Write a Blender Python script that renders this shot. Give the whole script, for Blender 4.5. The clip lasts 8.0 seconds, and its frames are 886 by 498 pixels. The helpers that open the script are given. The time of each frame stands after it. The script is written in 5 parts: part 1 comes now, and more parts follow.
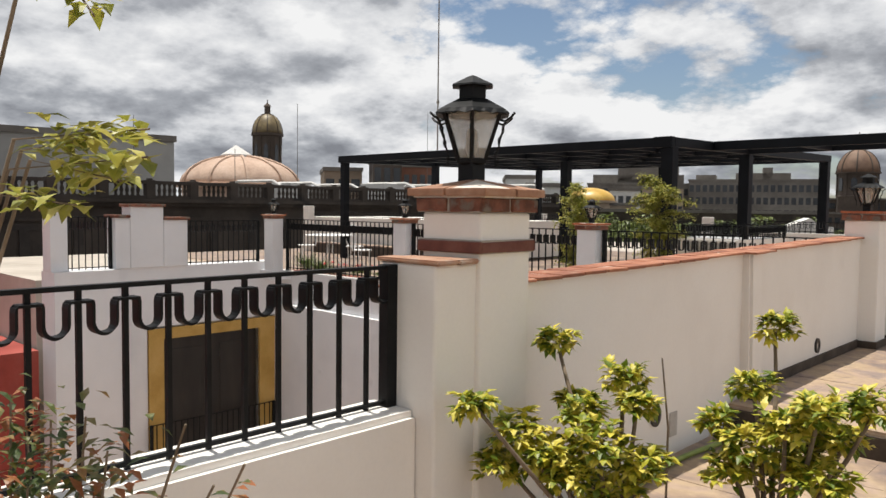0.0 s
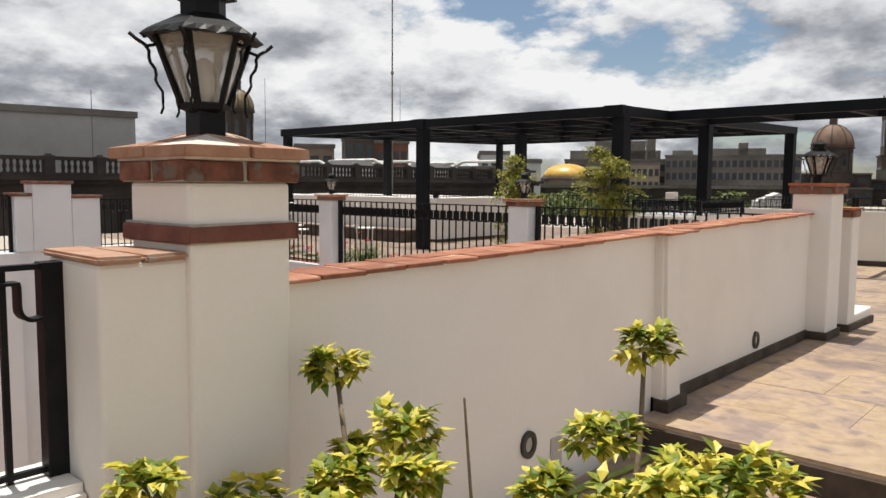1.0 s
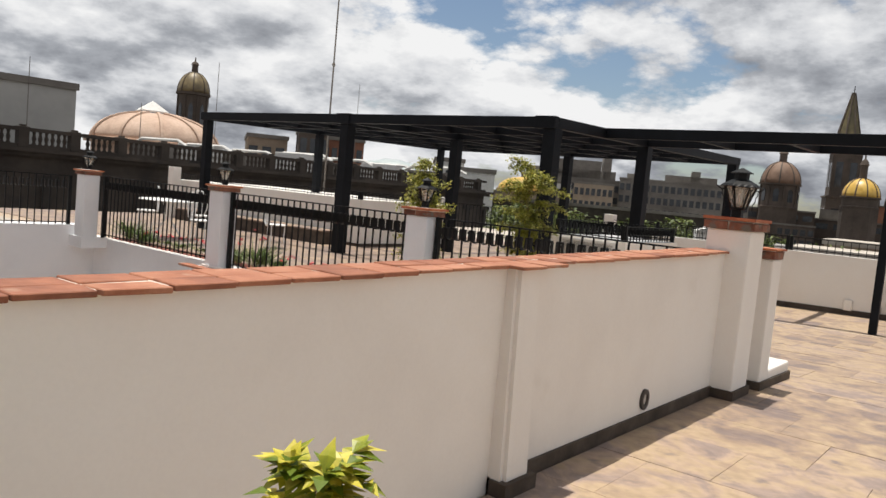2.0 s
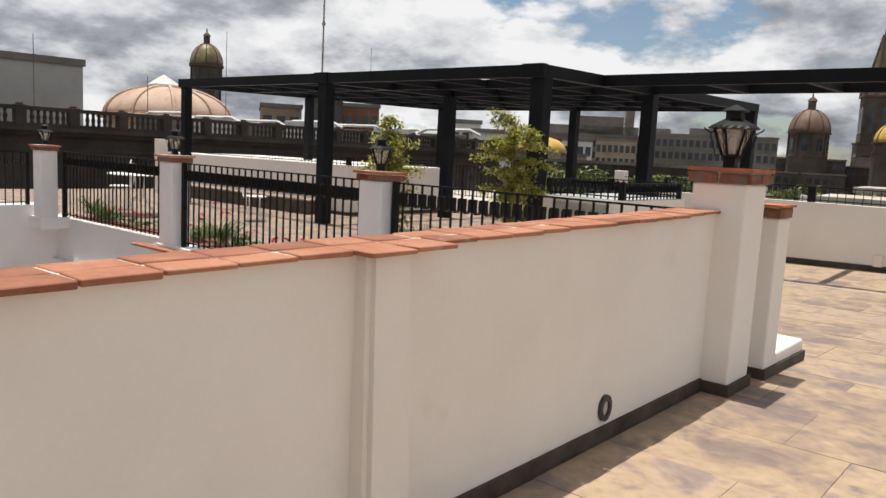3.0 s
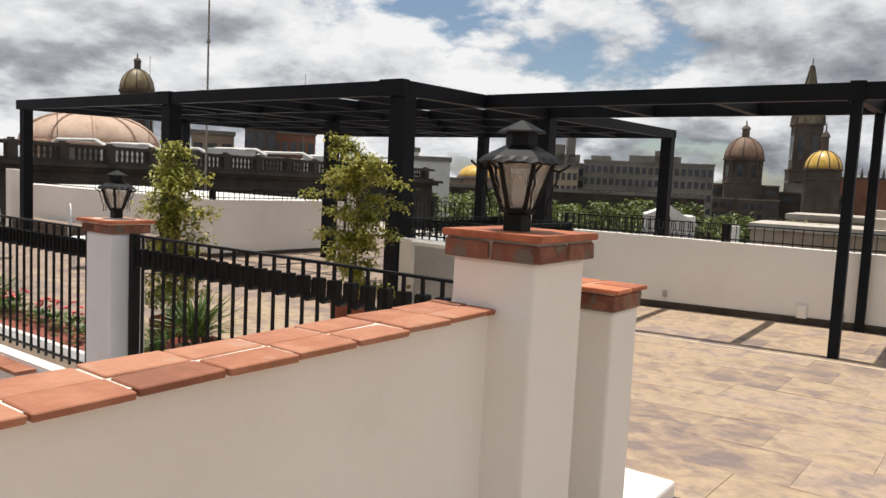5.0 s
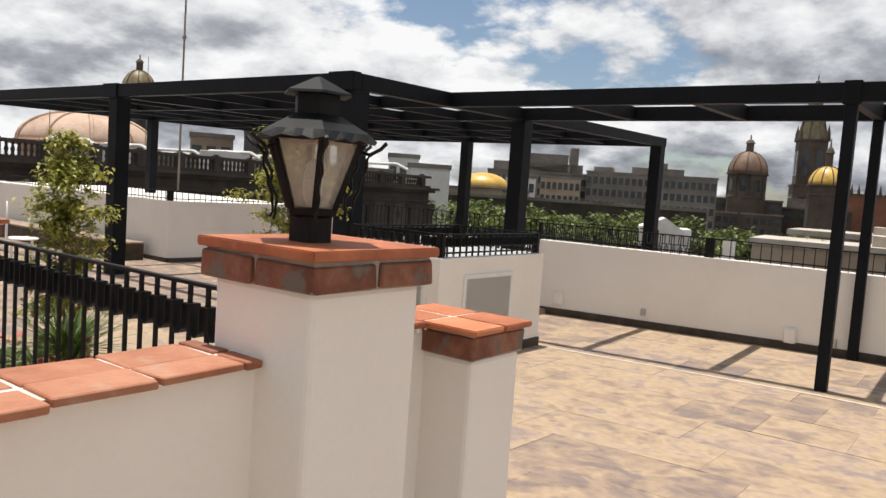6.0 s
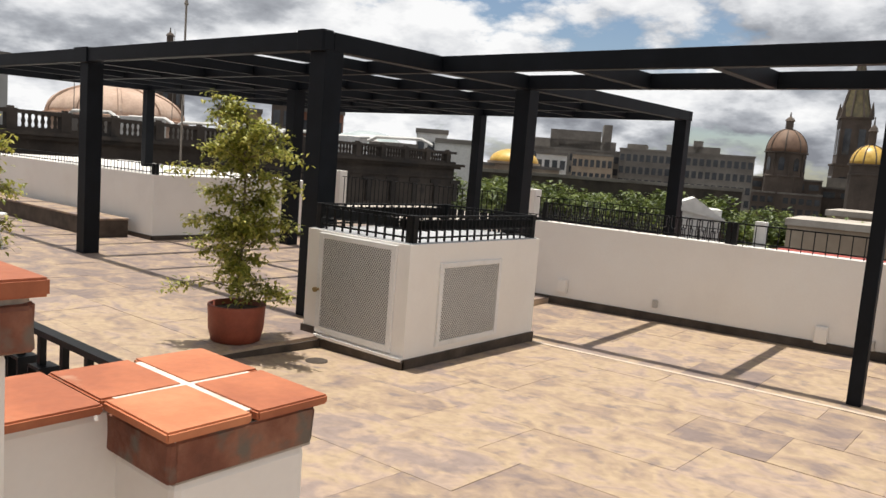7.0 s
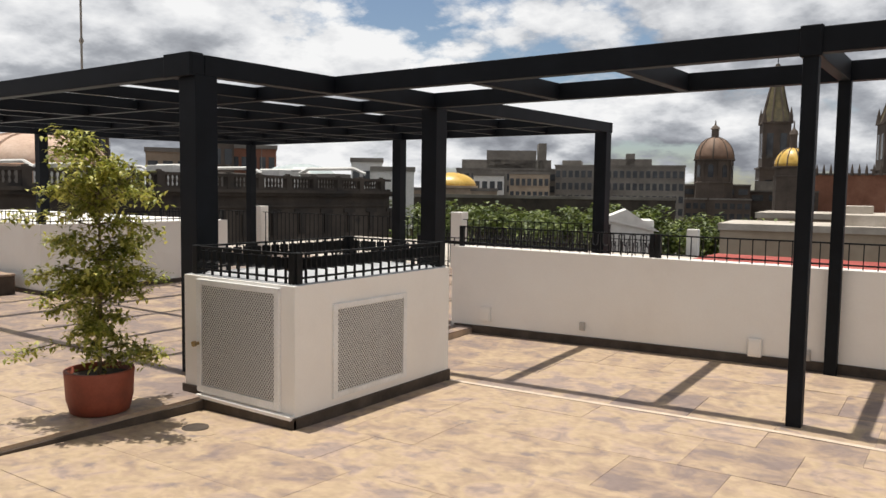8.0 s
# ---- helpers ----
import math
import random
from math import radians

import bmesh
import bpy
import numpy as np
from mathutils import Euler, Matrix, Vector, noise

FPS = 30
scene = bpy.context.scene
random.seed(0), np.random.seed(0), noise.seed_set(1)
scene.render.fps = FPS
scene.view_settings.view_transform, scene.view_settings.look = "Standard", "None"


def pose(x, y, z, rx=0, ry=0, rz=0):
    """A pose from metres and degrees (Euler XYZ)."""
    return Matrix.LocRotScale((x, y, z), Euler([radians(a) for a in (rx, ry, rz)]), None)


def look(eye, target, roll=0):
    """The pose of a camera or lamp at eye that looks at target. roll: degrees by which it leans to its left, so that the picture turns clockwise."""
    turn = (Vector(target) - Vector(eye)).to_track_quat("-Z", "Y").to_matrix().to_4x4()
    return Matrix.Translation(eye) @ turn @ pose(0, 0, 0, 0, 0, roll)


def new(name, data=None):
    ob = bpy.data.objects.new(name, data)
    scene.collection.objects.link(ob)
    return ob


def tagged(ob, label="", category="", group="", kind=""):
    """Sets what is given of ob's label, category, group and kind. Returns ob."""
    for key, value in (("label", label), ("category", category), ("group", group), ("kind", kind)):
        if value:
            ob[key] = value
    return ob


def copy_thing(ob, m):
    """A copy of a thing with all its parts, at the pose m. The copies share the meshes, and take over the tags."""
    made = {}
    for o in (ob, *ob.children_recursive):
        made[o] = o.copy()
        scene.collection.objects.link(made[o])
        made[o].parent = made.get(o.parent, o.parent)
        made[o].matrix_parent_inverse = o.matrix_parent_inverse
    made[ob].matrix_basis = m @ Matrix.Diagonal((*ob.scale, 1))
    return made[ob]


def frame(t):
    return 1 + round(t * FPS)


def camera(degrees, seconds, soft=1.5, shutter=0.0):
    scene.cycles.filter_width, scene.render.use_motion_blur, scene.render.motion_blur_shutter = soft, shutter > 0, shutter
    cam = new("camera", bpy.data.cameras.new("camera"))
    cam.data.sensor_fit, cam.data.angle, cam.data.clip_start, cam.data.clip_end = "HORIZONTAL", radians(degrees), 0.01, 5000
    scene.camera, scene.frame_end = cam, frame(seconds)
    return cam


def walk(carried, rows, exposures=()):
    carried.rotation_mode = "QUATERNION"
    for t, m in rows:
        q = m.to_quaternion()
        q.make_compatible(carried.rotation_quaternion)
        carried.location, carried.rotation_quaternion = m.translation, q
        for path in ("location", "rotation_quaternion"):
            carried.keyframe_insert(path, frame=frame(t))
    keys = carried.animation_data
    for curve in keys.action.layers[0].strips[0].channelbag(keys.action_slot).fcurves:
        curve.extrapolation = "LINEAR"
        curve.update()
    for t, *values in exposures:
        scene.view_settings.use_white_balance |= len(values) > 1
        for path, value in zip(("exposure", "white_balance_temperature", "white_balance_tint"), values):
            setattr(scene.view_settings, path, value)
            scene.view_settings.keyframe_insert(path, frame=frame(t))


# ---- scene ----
cam = camera(60.8, 8.0)
PATH = [
    (0, (0.817, 0.267, 1.385), (-0.561, 1.712, 1.272), 0.7),
    (0.5, (0.754, 0.863, 1.372), (-0.603, 2.331, 1.317), 3.0),
    (1, (0.681, 1.485, 1.363), (-0.655, 2.964, 1.19), 0.4),
    (1.5, (0.607, 2.134, 1.352), (-0.644, 3.685, 1.187), 3.5),
    (1.7, (0.577, 2.354, 1.384), (-0.656, 3.923, 1.249), 5.4),
    (3, (0.351, 3.855, 1.39), (-0.931, 5.369, 1.136), 3.0),
    (3.5, (0.25, 4.458, 1.426), (-1.018, 5.993, 1.232), 1.6),
    (4, (0.173, 5.033, 1.442), (-1.11, 6.563, 1.326), 1.1),
    (4.5, (0.083, 5.543, 1.473), (-1.145, 7.117, 1.344), 2.3),
    (4.7, (0.067, 5.765, 1.514), (-1.105, 7.378, 1.348), 2.7),
    (5.8, (-0.002, 6.825, 1.543), (-1.231, 8.391, 1.359), 3.7),
    (6, (-0.004, 7.029, 1.518), (-1.195, 8.629, 1.362), 4.0),
    (6.5, (-0.092, 7.546, 1.513), (-1.425, 9.019, 1.287), 2.9),
    (7, (-0.18, 8.029, 1.545), (-1.428, 9.576, 1.321), 4.5),
    (7.5, (-0.181, 8.46, 1.543), (-1.266, 10.13, 1.356), 2.3),
    (8, (-0.275, 8.771, 1.555), (-1.414, 10.408, 1.406), 0.8),
]
walk(cam, [(t, look(eye, target, roll)) for t, eye, target, roll in PATH], exposures=((0.0, 0.13), (4.5, 0.12), (6.0, 0.22), (7.0, 0.24), (8.0, 0.17)))

# ---- light ----
SUN_WAY = Vector((0.157, -0.015, -1.0)).normalized()
sun_data = bpy.data.lights.new("sun", "SUN")
sun_data.energy, sun_data.angle, sun_data.color = 4.6, radians(0.6), (1.0, 0.95, 0.87)
sun = new("sun", sun_data)
sun.rotation_euler = SUN_WAY.to_track_quat("-Z", "Y").to_euler()


def make_world():
    """A broken cloud deck over a blue sky, the same all round."""
    w = bpy.data.worlds.new("sky")
    scene.world = w
    w.use_nodes = True
    nt = w.node_tree
    nt.nodes.clear()

    def nd(kind, **kw):
        n = nt.nodes.new(kind)
        for k, v in kw.items():
            n.inputs[k.replace("_", " ")].default_value = v
        return n

    def math_node(op, a, b):
        n = nt.nodes.new("ShaderNodeMath")
        n.operation = op
        for k, v in ((0, a), (1, b)):
            if isinstance(v, (int, float)):
                n.inputs[k].default_value = v
            else:
                nt.links.new(v, n.inputs[k])
        return n.outputs[0]

    sky = nt.nodes.new("ShaderNodeTexSky")
    sky.sky_type, sky.sun_disc = "NISHITA", False
    sky.sun_elevation, sky.sun_rotation = radians(81), radians(-83)
    tc = nt.nodes.new("ShaderNodeTexCoord")
    sep = nt.nodes.new("ShaderNodeSeparateXYZ")
    nt.links.new(tc.outputs["Generated"], sep.inputs[0])
    rise = math_node("MAXIMUM", sep.outputs[2], 0.0)

    def flattened(shift):
        """The sky direction laid out on a flat cloud deck, seen a little higher by shift."""
        up = math_node("ADD", rise, shift)
        low = math_node("ADD", up, 0.34)
        comb = nt.nodes.new("ShaderNodeCombineXYZ")
        nt.links.new(math_node("DIVIDE", sep.outputs[0], low), comb.inputs[0])
        nt.links.new(math_node("DIVIDE", sep.outputs[1], low), comb.inputs[1])
        nt.links.new(math_node("MULTIPLY", up, 1.2), comb.inputs[2])
        return comb.outputs[0]

    def noise_at(vec, offset, scale, detail, rough, distort=0.0):
        add = nt.nodes.new("ShaderNodeVectorMath")
        add.operation = "ADD"
        nt.links.new(vec, add.inputs[0])
        add.inputs[1].default_value = offset
        n = nd("ShaderNodeTexNoise", Scale=scale, Detail=detail, Roughness=rough, Distortion=distort)
        nt.links.new(add.outputs[0], n.inputs["Vector"])
        return n.outputs["Fac"]

    def ramp(fac, stops):
        r = nt.nodes.new("ShaderNodeValToRGB")
        for k, (p, c) in enumerate(stops):
            e = r.color_ramp.elements[k] if k < 2 else r.color_ramp.elements.new(p)
            e.position, e.color = p, (*c, 1)
        nt.links.new(fac, r.inputs[0])
        return r.outputs[0]

    SHIFT = (3.1, 7.7, 0.0)
    here, higher = flattened(0.0), flattened(0.035)

    def puffs(vec):
        """Round billows: the inverse of cell distance, in octaves."""
        add = nt.nodes.new("ShaderNodeVectorMath")
        add.operation = "ADD"
        nt.links.new(vec, add.inputs[0])
        add.inputs[1].default_value = (1.3, 4.1, 0.0)
        n = nd("ShaderNodeTexVoronoi", Scale=4.6, Detail=5.0, Roughness=0.55, Lacunarity=2.3)
        n.feature, n.normalize = "F1", True
        nt.links.new(add.outputs[0], n.inputs["Vector"])
        return math_node("SUBTRACT", 1.0, n.outputs["Distance"])

    def cloud(vec, detail):
        return math_node("ADD", math_node("MULTIPLY", noise_at(vec, SHIFT, 1.8, detail, 0.50), 0.64), math_node("MULTIPLY", puffs(vec), 0.36))

    density = cloud(here, 9.0)
    above = cloud(higher, 5.0)
    broad = noise_at(here, (2.1, 6.4, 0.0), 0.62, 3.0, 0.5)
    # the deck breaks up towards the north
    north = math_node("MULTIPLY", math_node("SUBTRACT", math_node("MAXIMUM", sep.outputs[1], 0.30), 0.72), -0.34)
    cover = ramp(math_node("ADD", density, north), [(0.44, (0, 0, 0)), (0.49, (1, 1, 1))])
    # rims towards the light stay white, parts with more cloud above them turn grey
    rim = math_node("MULTIPLY", math_node("SUBTRACT", density, above), 3.0)
    body = math_node("MULTIPLY", math_node("SUBTRACT", 0.66, above), 1.5)
    mass = math_node("MULTIPLY", math_node("SUBTRACT", 0.52, broad), 1.1)
    # far clouds low over the horizon show their sunlit sides
    far = math_node("MULTIPLY", math_node("MAXIMUM", math_node("SUBTRACT", 0.27, rise), 0.0), 0.75)
    lit = math_node("ADD", math_node("ADD", math_node("ADD", math_node("ADD", rim, body), mass), far), 0.34)
    shade = ramp(lit, [(0.10, (0.21, 0.22, 0.245)), (0.40, (0.36, 0.375, 0.405)), (0.66, (0.62, 0.63, 0.65)), (0.95, (0.82, 0.82, 0.82))])
    b_sky = nd("ShaderNodeBackground", Strength=0.085)
    nt.links.new(sky.outputs[0], b_sky.inputs[0])
    b_cloud = nd("ShaderNodeBackground", Strength=1.0)
    nt.links.new(shade, b_cloud.inputs[0])
    mix = nt.nodes.new("ShaderNodeMixShader")
    nt.links.new(cover, mix.inputs[0])
    nt.links.new(b_sky.outputs[0], mix.inputs[1])
    nt.links.new(b_cloud.outputs[0], mix.inputs[2])
    out = nt.nodes.new("ShaderNodeOutputWorld")
    nt.links.new(mix.outputs[0], out.inputs[0])


make_world()

# ---- materials ----


def material(name, colors, scale=6.0, rough=0.7, metal=0.0, warp=0.0, gloss=0.5, grain=0.35, bump=0.15, fine=60.0, stretch=(1, 1, 1), vary=0.0, island=0.0, spots=None, detail=6.0, bump_dist=0.004):
    """A surface with colour variation at two scales, fine relief and, for pieces, a shift from piece to piece."""
    m = bpy.data.materials.new(name)
    m.use_nodes = True
    nt = m.node_tree
    bs = nt.nodes["Principled BSDF"]
    bs.inputs["Roughness"].default_value = rough
    bs.inputs["Metallic"].default_value = metal
    bs.inputs["Specular IOR Level"].default_value = gloss
    mp = nt.nodes.new("ShaderNodeMapping")
    mp.inputs["Scale"].default_value = stretch
    geo = nt.nodes.new("ShaderNodeNewGeometry")
    nt.links.new(geo.outputs["Position"], mp.inputs[0])
    n1 = nt.nodes.new("ShaderNodeTexNoise")
    n1.inputs["Scale"].default_value = scale
    n1.inputs["Detail"].default_value = detail
    n1.inputs["Roughness"].default_value = 0.6
    n1.inputs["Distortion"].default_value = warp
    nt.links.new(mp.outputs[0], n1.inputs["Vector"])
    n2 = nt.nodes.new("ShaderNodeTexNoise")
    n2.inputs["Scale"].default_value = fine
    n2.inputs["Detail"].default_value = 4.0
    nt.links.new(mp.outputs[0], n2.inputs["Vector"])
    fac = n1.outputs["Fac"]
    if vary or island:
        src = nt.nodes.new("ShaderNodeObjectInfo").outputs["Random"] if vary else geo.outputs["Random Per Island"]
        ma = nt.nodes.new("ShaderNodeMath")
        ma.operation = "MULTIPLY_ADD"
        nt.links.new(src, ma.inputs[0])
        ma.inputs[1].default_value = vary or island
        ma.inputs[2].default_value = -(vary or island) / 2
        ad = nt.nodes.new("ShaderNodeMath")
        ad.operation = "ADD"
        nt.links.new(fac, ad.inputs[0])
        nt.links.new(ma.outputs[0], ad.inputs[1])
        fac = ad.outputs[0]
    r = nt.nodes.new("ShaderNodeValToRGB")
    k = len(colors)
    for j, c in enumerate(colors):
        p = 0.3 + 0.4 * j / max(1, k - 1)
        e = r.color_ramp.elements[j] if j < 2 else r.color_ramp.elements.new(p)
        e.position, e.color = p, (*c, 1)
    nt.links.new(fac, r.inputs[0])
    mx = nt.nodes.new("ShaderNodeMix")
    mx.data_type, mx.blend_type = "RGBA", "MULTIPLY"
    mx.inputs["Factor"].default_value = grain
    nt.links.new(r.outputs[0], mx.inputs["A"])
    r2 = nt.nodes.new("ShaderNodeValToRGB")
    r2.color_ramp.elements[0].position, r2.color_ramp.elements[0].color = 0.3, (0.72, 0.72, 0.72, 1)
    r2.color_ramp.elements[1].position = 0.62
    nt.links.new(n2.outputs["Fac"], r2.inputs[0])
    nt.links.new(r2.outputs[0], mx.inputs["B"])
    col = mx.outputs["Result"]
    if spots:
        sc, thr, sc_col, *soft = spots
        n3 = nt.nodes.new("ShaderNodeTexNoise")
        n3.inputs["Scale"].default_value = sc
        n3.inputs["Detail"].default_value = 5.0
        nt.links.new(mp.outputs[0], n3.inputs["Vector"])
        r3 = nt.nodes.new("ShaderNodeValToRGB")
        r3.color_ramp.elements[0].position, r3.color_ramp.elements[0].color = thr, (0, 0, 0, 1)
        r3.color_ramp.elements[1].position, r3.color_ramp.elements[1].color = thr + (soft[0] if soft else 0.08), (1, 1, 1, 1)
        nt.links.new(n3.outputs["Fac"], r3.inputs[0])
        m2 = nt.nodes.new("ShaderNodeMix")
        m2.data_type = "RGBA"
        nt.links.new(r3.outputs[0], m2.inputs["Factor"])
        nt.links.new(col, m2.inputs["A"])
        m2.inputs["B"].default_value = (*sc_col, 1)
        col = m2.outputs["Result"]
    nt.links.new(col, bs.inputs["Base Color"])
    if bump:
        bp = nt.nodes.new("ShaderNodeBump")
        bp.inputs["Strength"].default_value = bump
        bp.inputs["Distance"].default_value = bump_dist
        nt.links.new(n2.outputs["Fac"], bp.inputs["Height"])
        nt.links.new(bp.outputs[0], bs.inputs["Normal"])
    return m


STUCCO = material("white_stucco", [(0.77, 0.73, 0.68), (0.83, 0.795, 0.745), (0.855, 0.83, 0.785)], 0.8, 0.88, bump=0.10, fine=70, bump_dist=0.003, grain=0.07, spots=(1.1, 0.70, (0.70, 0.655, 0.59)))
# copy of the white stucco with the blue-grey of shade in its colour
STUCCO_SHADED = material("shaded_stucco", [(0.70, 0.705, 0.72), (0.76, 0.765, 0.78), (0.80, 0.80, 0.81)], 0.9, 0.88, bump=0.10, fine=60, grain=0.08, bump_dist=0.003, spots=(1.3, 0.66, (0.62, 0.62, 0.63)))
SKIRT = material("dark_stone_skirting", [(0.045, 0.034, 0.026), (0.075, 0.057, 0.044), (0.11, 0.086, 0.067)], 5, 0.7, bump=0.1, gloss=0.3)
TILE = material("clay_tile", [(0.35, 0.105, 0.045), (0.50, 0.165, 0.07), (0.60, 0.235, 0.11)], 5, 0.64, bump=0.2, vary=0.34, spots=(7, 0.66, (0.46, 0.27, 0.17)))
TILE_RAIL = material("worn_clay_tile", [(0.24, 0.085, 0.045), (0.36, 0.135, 0.07), (0.45, 0.20, 0.115)], 6, 0.72, bump=0.5, fine=45, vary=0.38, spots=(8, 0.62, (0.42, 0.27, 0.19), 0.12), grain=0.45, detail=9)
TILE_OLD = material("weathered_tile", [(0.27, 0.13, 0.075), (0.38, 0.20, 0.12), (0.46, 0.28, 0.19)], 9, 0.75, bump=0.3, vary=0.2, spots=(9, 0.6, (0.36, 0.28, 0.22)))
BAND = material("worn_red_band", [(0.09, 0.03, 0.022), (0.14, 0.045, 0.032), (0.18, 0.07, 0.05)], 10, 0.8, bump=0.4, vary=0.2, spots=(7, 0.645, (0.52, 0.46, 0.40)))
BRICK = material("red_brick", [(0.11, 0.042, 0.026), (0.20, 0.075, 0.045), (0.28, 0.13, 0.082)], 14, 0.88, bump=0.7, fine=90, vary=0.3, spots=(11, 0.55, (0.155, 0.125, 0.10)))
MORTAR = material("cement_mortar", [(0.28, 0.24, 0.20), (0.40, 0.36, 0.31), (0.47, 0.43, 0.38)], 20, 0.95, bump=0.6, fine=120)
GROUT = material("white_grout", [(0.56, 0.46, 0.37), (0.70, 0.62, 0.54), (0.78, 0.73, 0.66)], 20, 0.9, bump=0.2)
IRON = material("black_iron", [(0.004, 0.0045, 0.005), (0.007, 0.0075, 0.008), (0.012, 0.012, 0.013)], 12, 0.5, bump=0.1, fine=150, gloss=0.2)
STEEL = material("dark_painted_steel", [(0.003, 0.004, 0.006), (0.005, 0.0065, 0.009), (0.007, 0.009, 0.013)], 3, 0.55, bump=0.05, fine=120, gloss=0.16)
STONE = material("sand_stone_slab", [(0.22, 0.165, 0.145), (0.30, 0.217, 0.165), (0.375, 0.27, 0.185), (0.44, 0.325, 0.208), (0.41, 0.298, 0.22), (0.29, 0.22, 0.188)], 3.2, 0.6, warp=0.7, bump=0.5, fine=15, stretch=(0.95, 1.1, 1), vary=0.28, spots=(8.0, 0.575, (0.20, 0.155, 0.14), 0.16), detail=15, grain=0.7)
JOINT = material("floor_joint", [(0.36, 0.27, 0.20), (0.43, 0.33, 0.24), (0.48, 0.37, 0.28)], 9, 0.9)
PALE_STONE = material("pale_border_stone", [(0.46, 0.36, 0.27), (0.56, 0.45, 0.35), (0.62, 0.52, 0.42)], 6, 0.7, bump=0.1)
WHITE_METAL = material("white_painted_metal", [(0.72, 0.71, 0.68), (0.80, 0.79, 0.77), (0.83, 0.82, 0.80)], 4, 0.45, bump=0.03)

# ---- building helpers ----


def box(bm, a, b, bevel=0.0, jitter=0.0):
    """An upright box between two corners, its edges rounded by bevel."""
    vs = [bm.verts.new((x, y, z)) for z in (a[2], b[2]) for y in (a[1], b[1]) for x in (a[0], b[0])]
    fs = [bm.faces.new([vs[i] for i in q]) for q in ((0, 2, 3, 1), (4, 5, 7, 6), (0, 1, 5, 4), (2, 6, 7, 3), (0, 4, 6, 2), (1, 3, 7, 5))]
    if jitter:
        for v in vs:
            v.co += Vector((random.uniform(-1, 1), random.uniform(-1, 1), random.uniform(-1, 1))) * jitter
    if bevel:
        es = list({e for f in fs for e in f.edges})
        bmesh.ops.bevel(bm, geom=es, offset=bevel, segments=2, affect="EDGES", profile=0.5)


def tube(bm, pts, r, n=8, r_end=None, caps=True):
    """A round bar through the points, tapering to r_end."""
    pts = [Vector(p) for p in pts]
    rings = []
    up = Vector((0.31, 0.17, 0.93))
    for i, p in enumerate(pts):
        d = (pts[min(i + 1, len(pts) - 1)] - pts[max(i - 1, 0)]).normalized()
        u = d.cross(up if abs(d.dot(up)) < 0.95 else Vector((1, 0, 0))).normalized()
        v = d.cross(u)
        rr = r if r_end is None else r + (r_end - r) * i / (len(pts) - 1)
        rings.append([bm.verts.new(p + (u * math.cos(k * math.tau / n) + v * math.sin(k * math.tau / n)) * rr) for k in range(n)])
    for a, b in zip(rings, rings[1:]):
        for k in range(n):
            bm.faces.new((a[k], a[(k + 1) % n], b[(k + 1) % n], b[k]))
    if caps:
        bm.faces.new(rings[0])
        bm.faces.new(rings[-1][::-1])


def lathe(bm, profile, n=24, centre=(0, 0, 0), turn=0.0, sx=1.0, sy=1.0):
    """A turned body: profile rows of radius and height."""
    rings = []
    for r, z in profile:
        rings.append([bm.verts.new((centre[0] + sx * r * math.cos(turn + k * math.tau / n), centre[1] + sy * r * math.sin(turn + k * math.tau / n), centre[2] + z)) for k in range(n)])
    for a, b in zip(rings, rings[1:]):
        for k in range(n):
            bm.faces.new((a[k], a[(k + 1) % n], b[(k + 1) % n], b[k]))
    bm.faces.new(rings[0][::-1])
    bm.faces.new(rings[-1])


def strip(bm, pts, width_dir, width, thick_dir, thick):
    """A flat bar bent along the points."""
    w, t = Vector(width_dir) * width / 2, Vector(thick_dir) * thick / 2
    rings = []
    for p in pts:
        p = Vector(p)
        rings.append([bm.verts.new(p + a * w + b * t) for a, b in ((-1, -1), (1, -1), (1, 1), (-1, 1))])
    for a, b in zip(rings, rings[1:]):
        for k in range(4):
            bm.faces.new((a[k], a[(k + 1) % 4], b[(k + 1) % 4], b[k]))
    bm.faces.new(rings[0][::-1])
    bm.faces.new(rings[-1])


def mesh_of(name, bm, mat, smooth=False):
    bmesh.ops.recalc_face_normals(bm, faces=bm.faces[:])
    me = bpy.data.meshes.new(name)
    bm.to_mesh(me)
    bm.free()
    me.materials.append(mat)
    if smooth:
        for p in me.polygons:
            p.use_smooth = True
    return me


def part(name, bm, mat, parent=None, label="", smooth=False):
    """One bmesh as one mesh object under a thing or a part."""
    ob = new(name, mesh_of(name, bm, mat, smooth))
    ob.parent = parent
    return tagged(ob, label)


def piece(name, me, parent, loc=(0, 0, 0), rz=0.0):
    """One of many alike pieces that share a mesh."""
    ob = new(name, me)
    ob.parent = parent
    ob.location = loc
    ob.rotation_euler = (0, 0, rz)
    return ob


def thing(name, loc, label, category, group=""):
    ob = new(name)
    ob.location = loc
    return tagged(ob, label, category, group)


def structure(name, bm, mat, label=""):
    return tagged(part(name, bm, mat, None, label), kind="structure")


def B(*boxes, bevel=0.0):
    bm = bmesh.new()
    for a, b in boxes:
        box(bm, a, b, bevel)
    return bm


# ---- large structure ----
LOW, TERRACE = -0.05, 0.0           # lower walk, left terrace one shallow step above the fall of the main floor
WX = -1.22                          # parapet face
STEP_Y = 5.12


def floor_z(x, y):
    """The main floor falls from the parapet towards a drain by the enclosure."""
    rows = ((9.0, 0.115), (12.3, -0.02), (14.3, -0.03), (16.1, 0.02))
    z = rows[0][1] if y < rows[0][0] else rows[-1][1]
    for (a, za), (b, zb) in zip(rows, rows[1:]):
        if a <= y <= b:
            z = za + (zb - za) * (y - a) / (b - a)
    return z + 0.022 * (min(max(x, -4.95), -1.2) + 1.2)


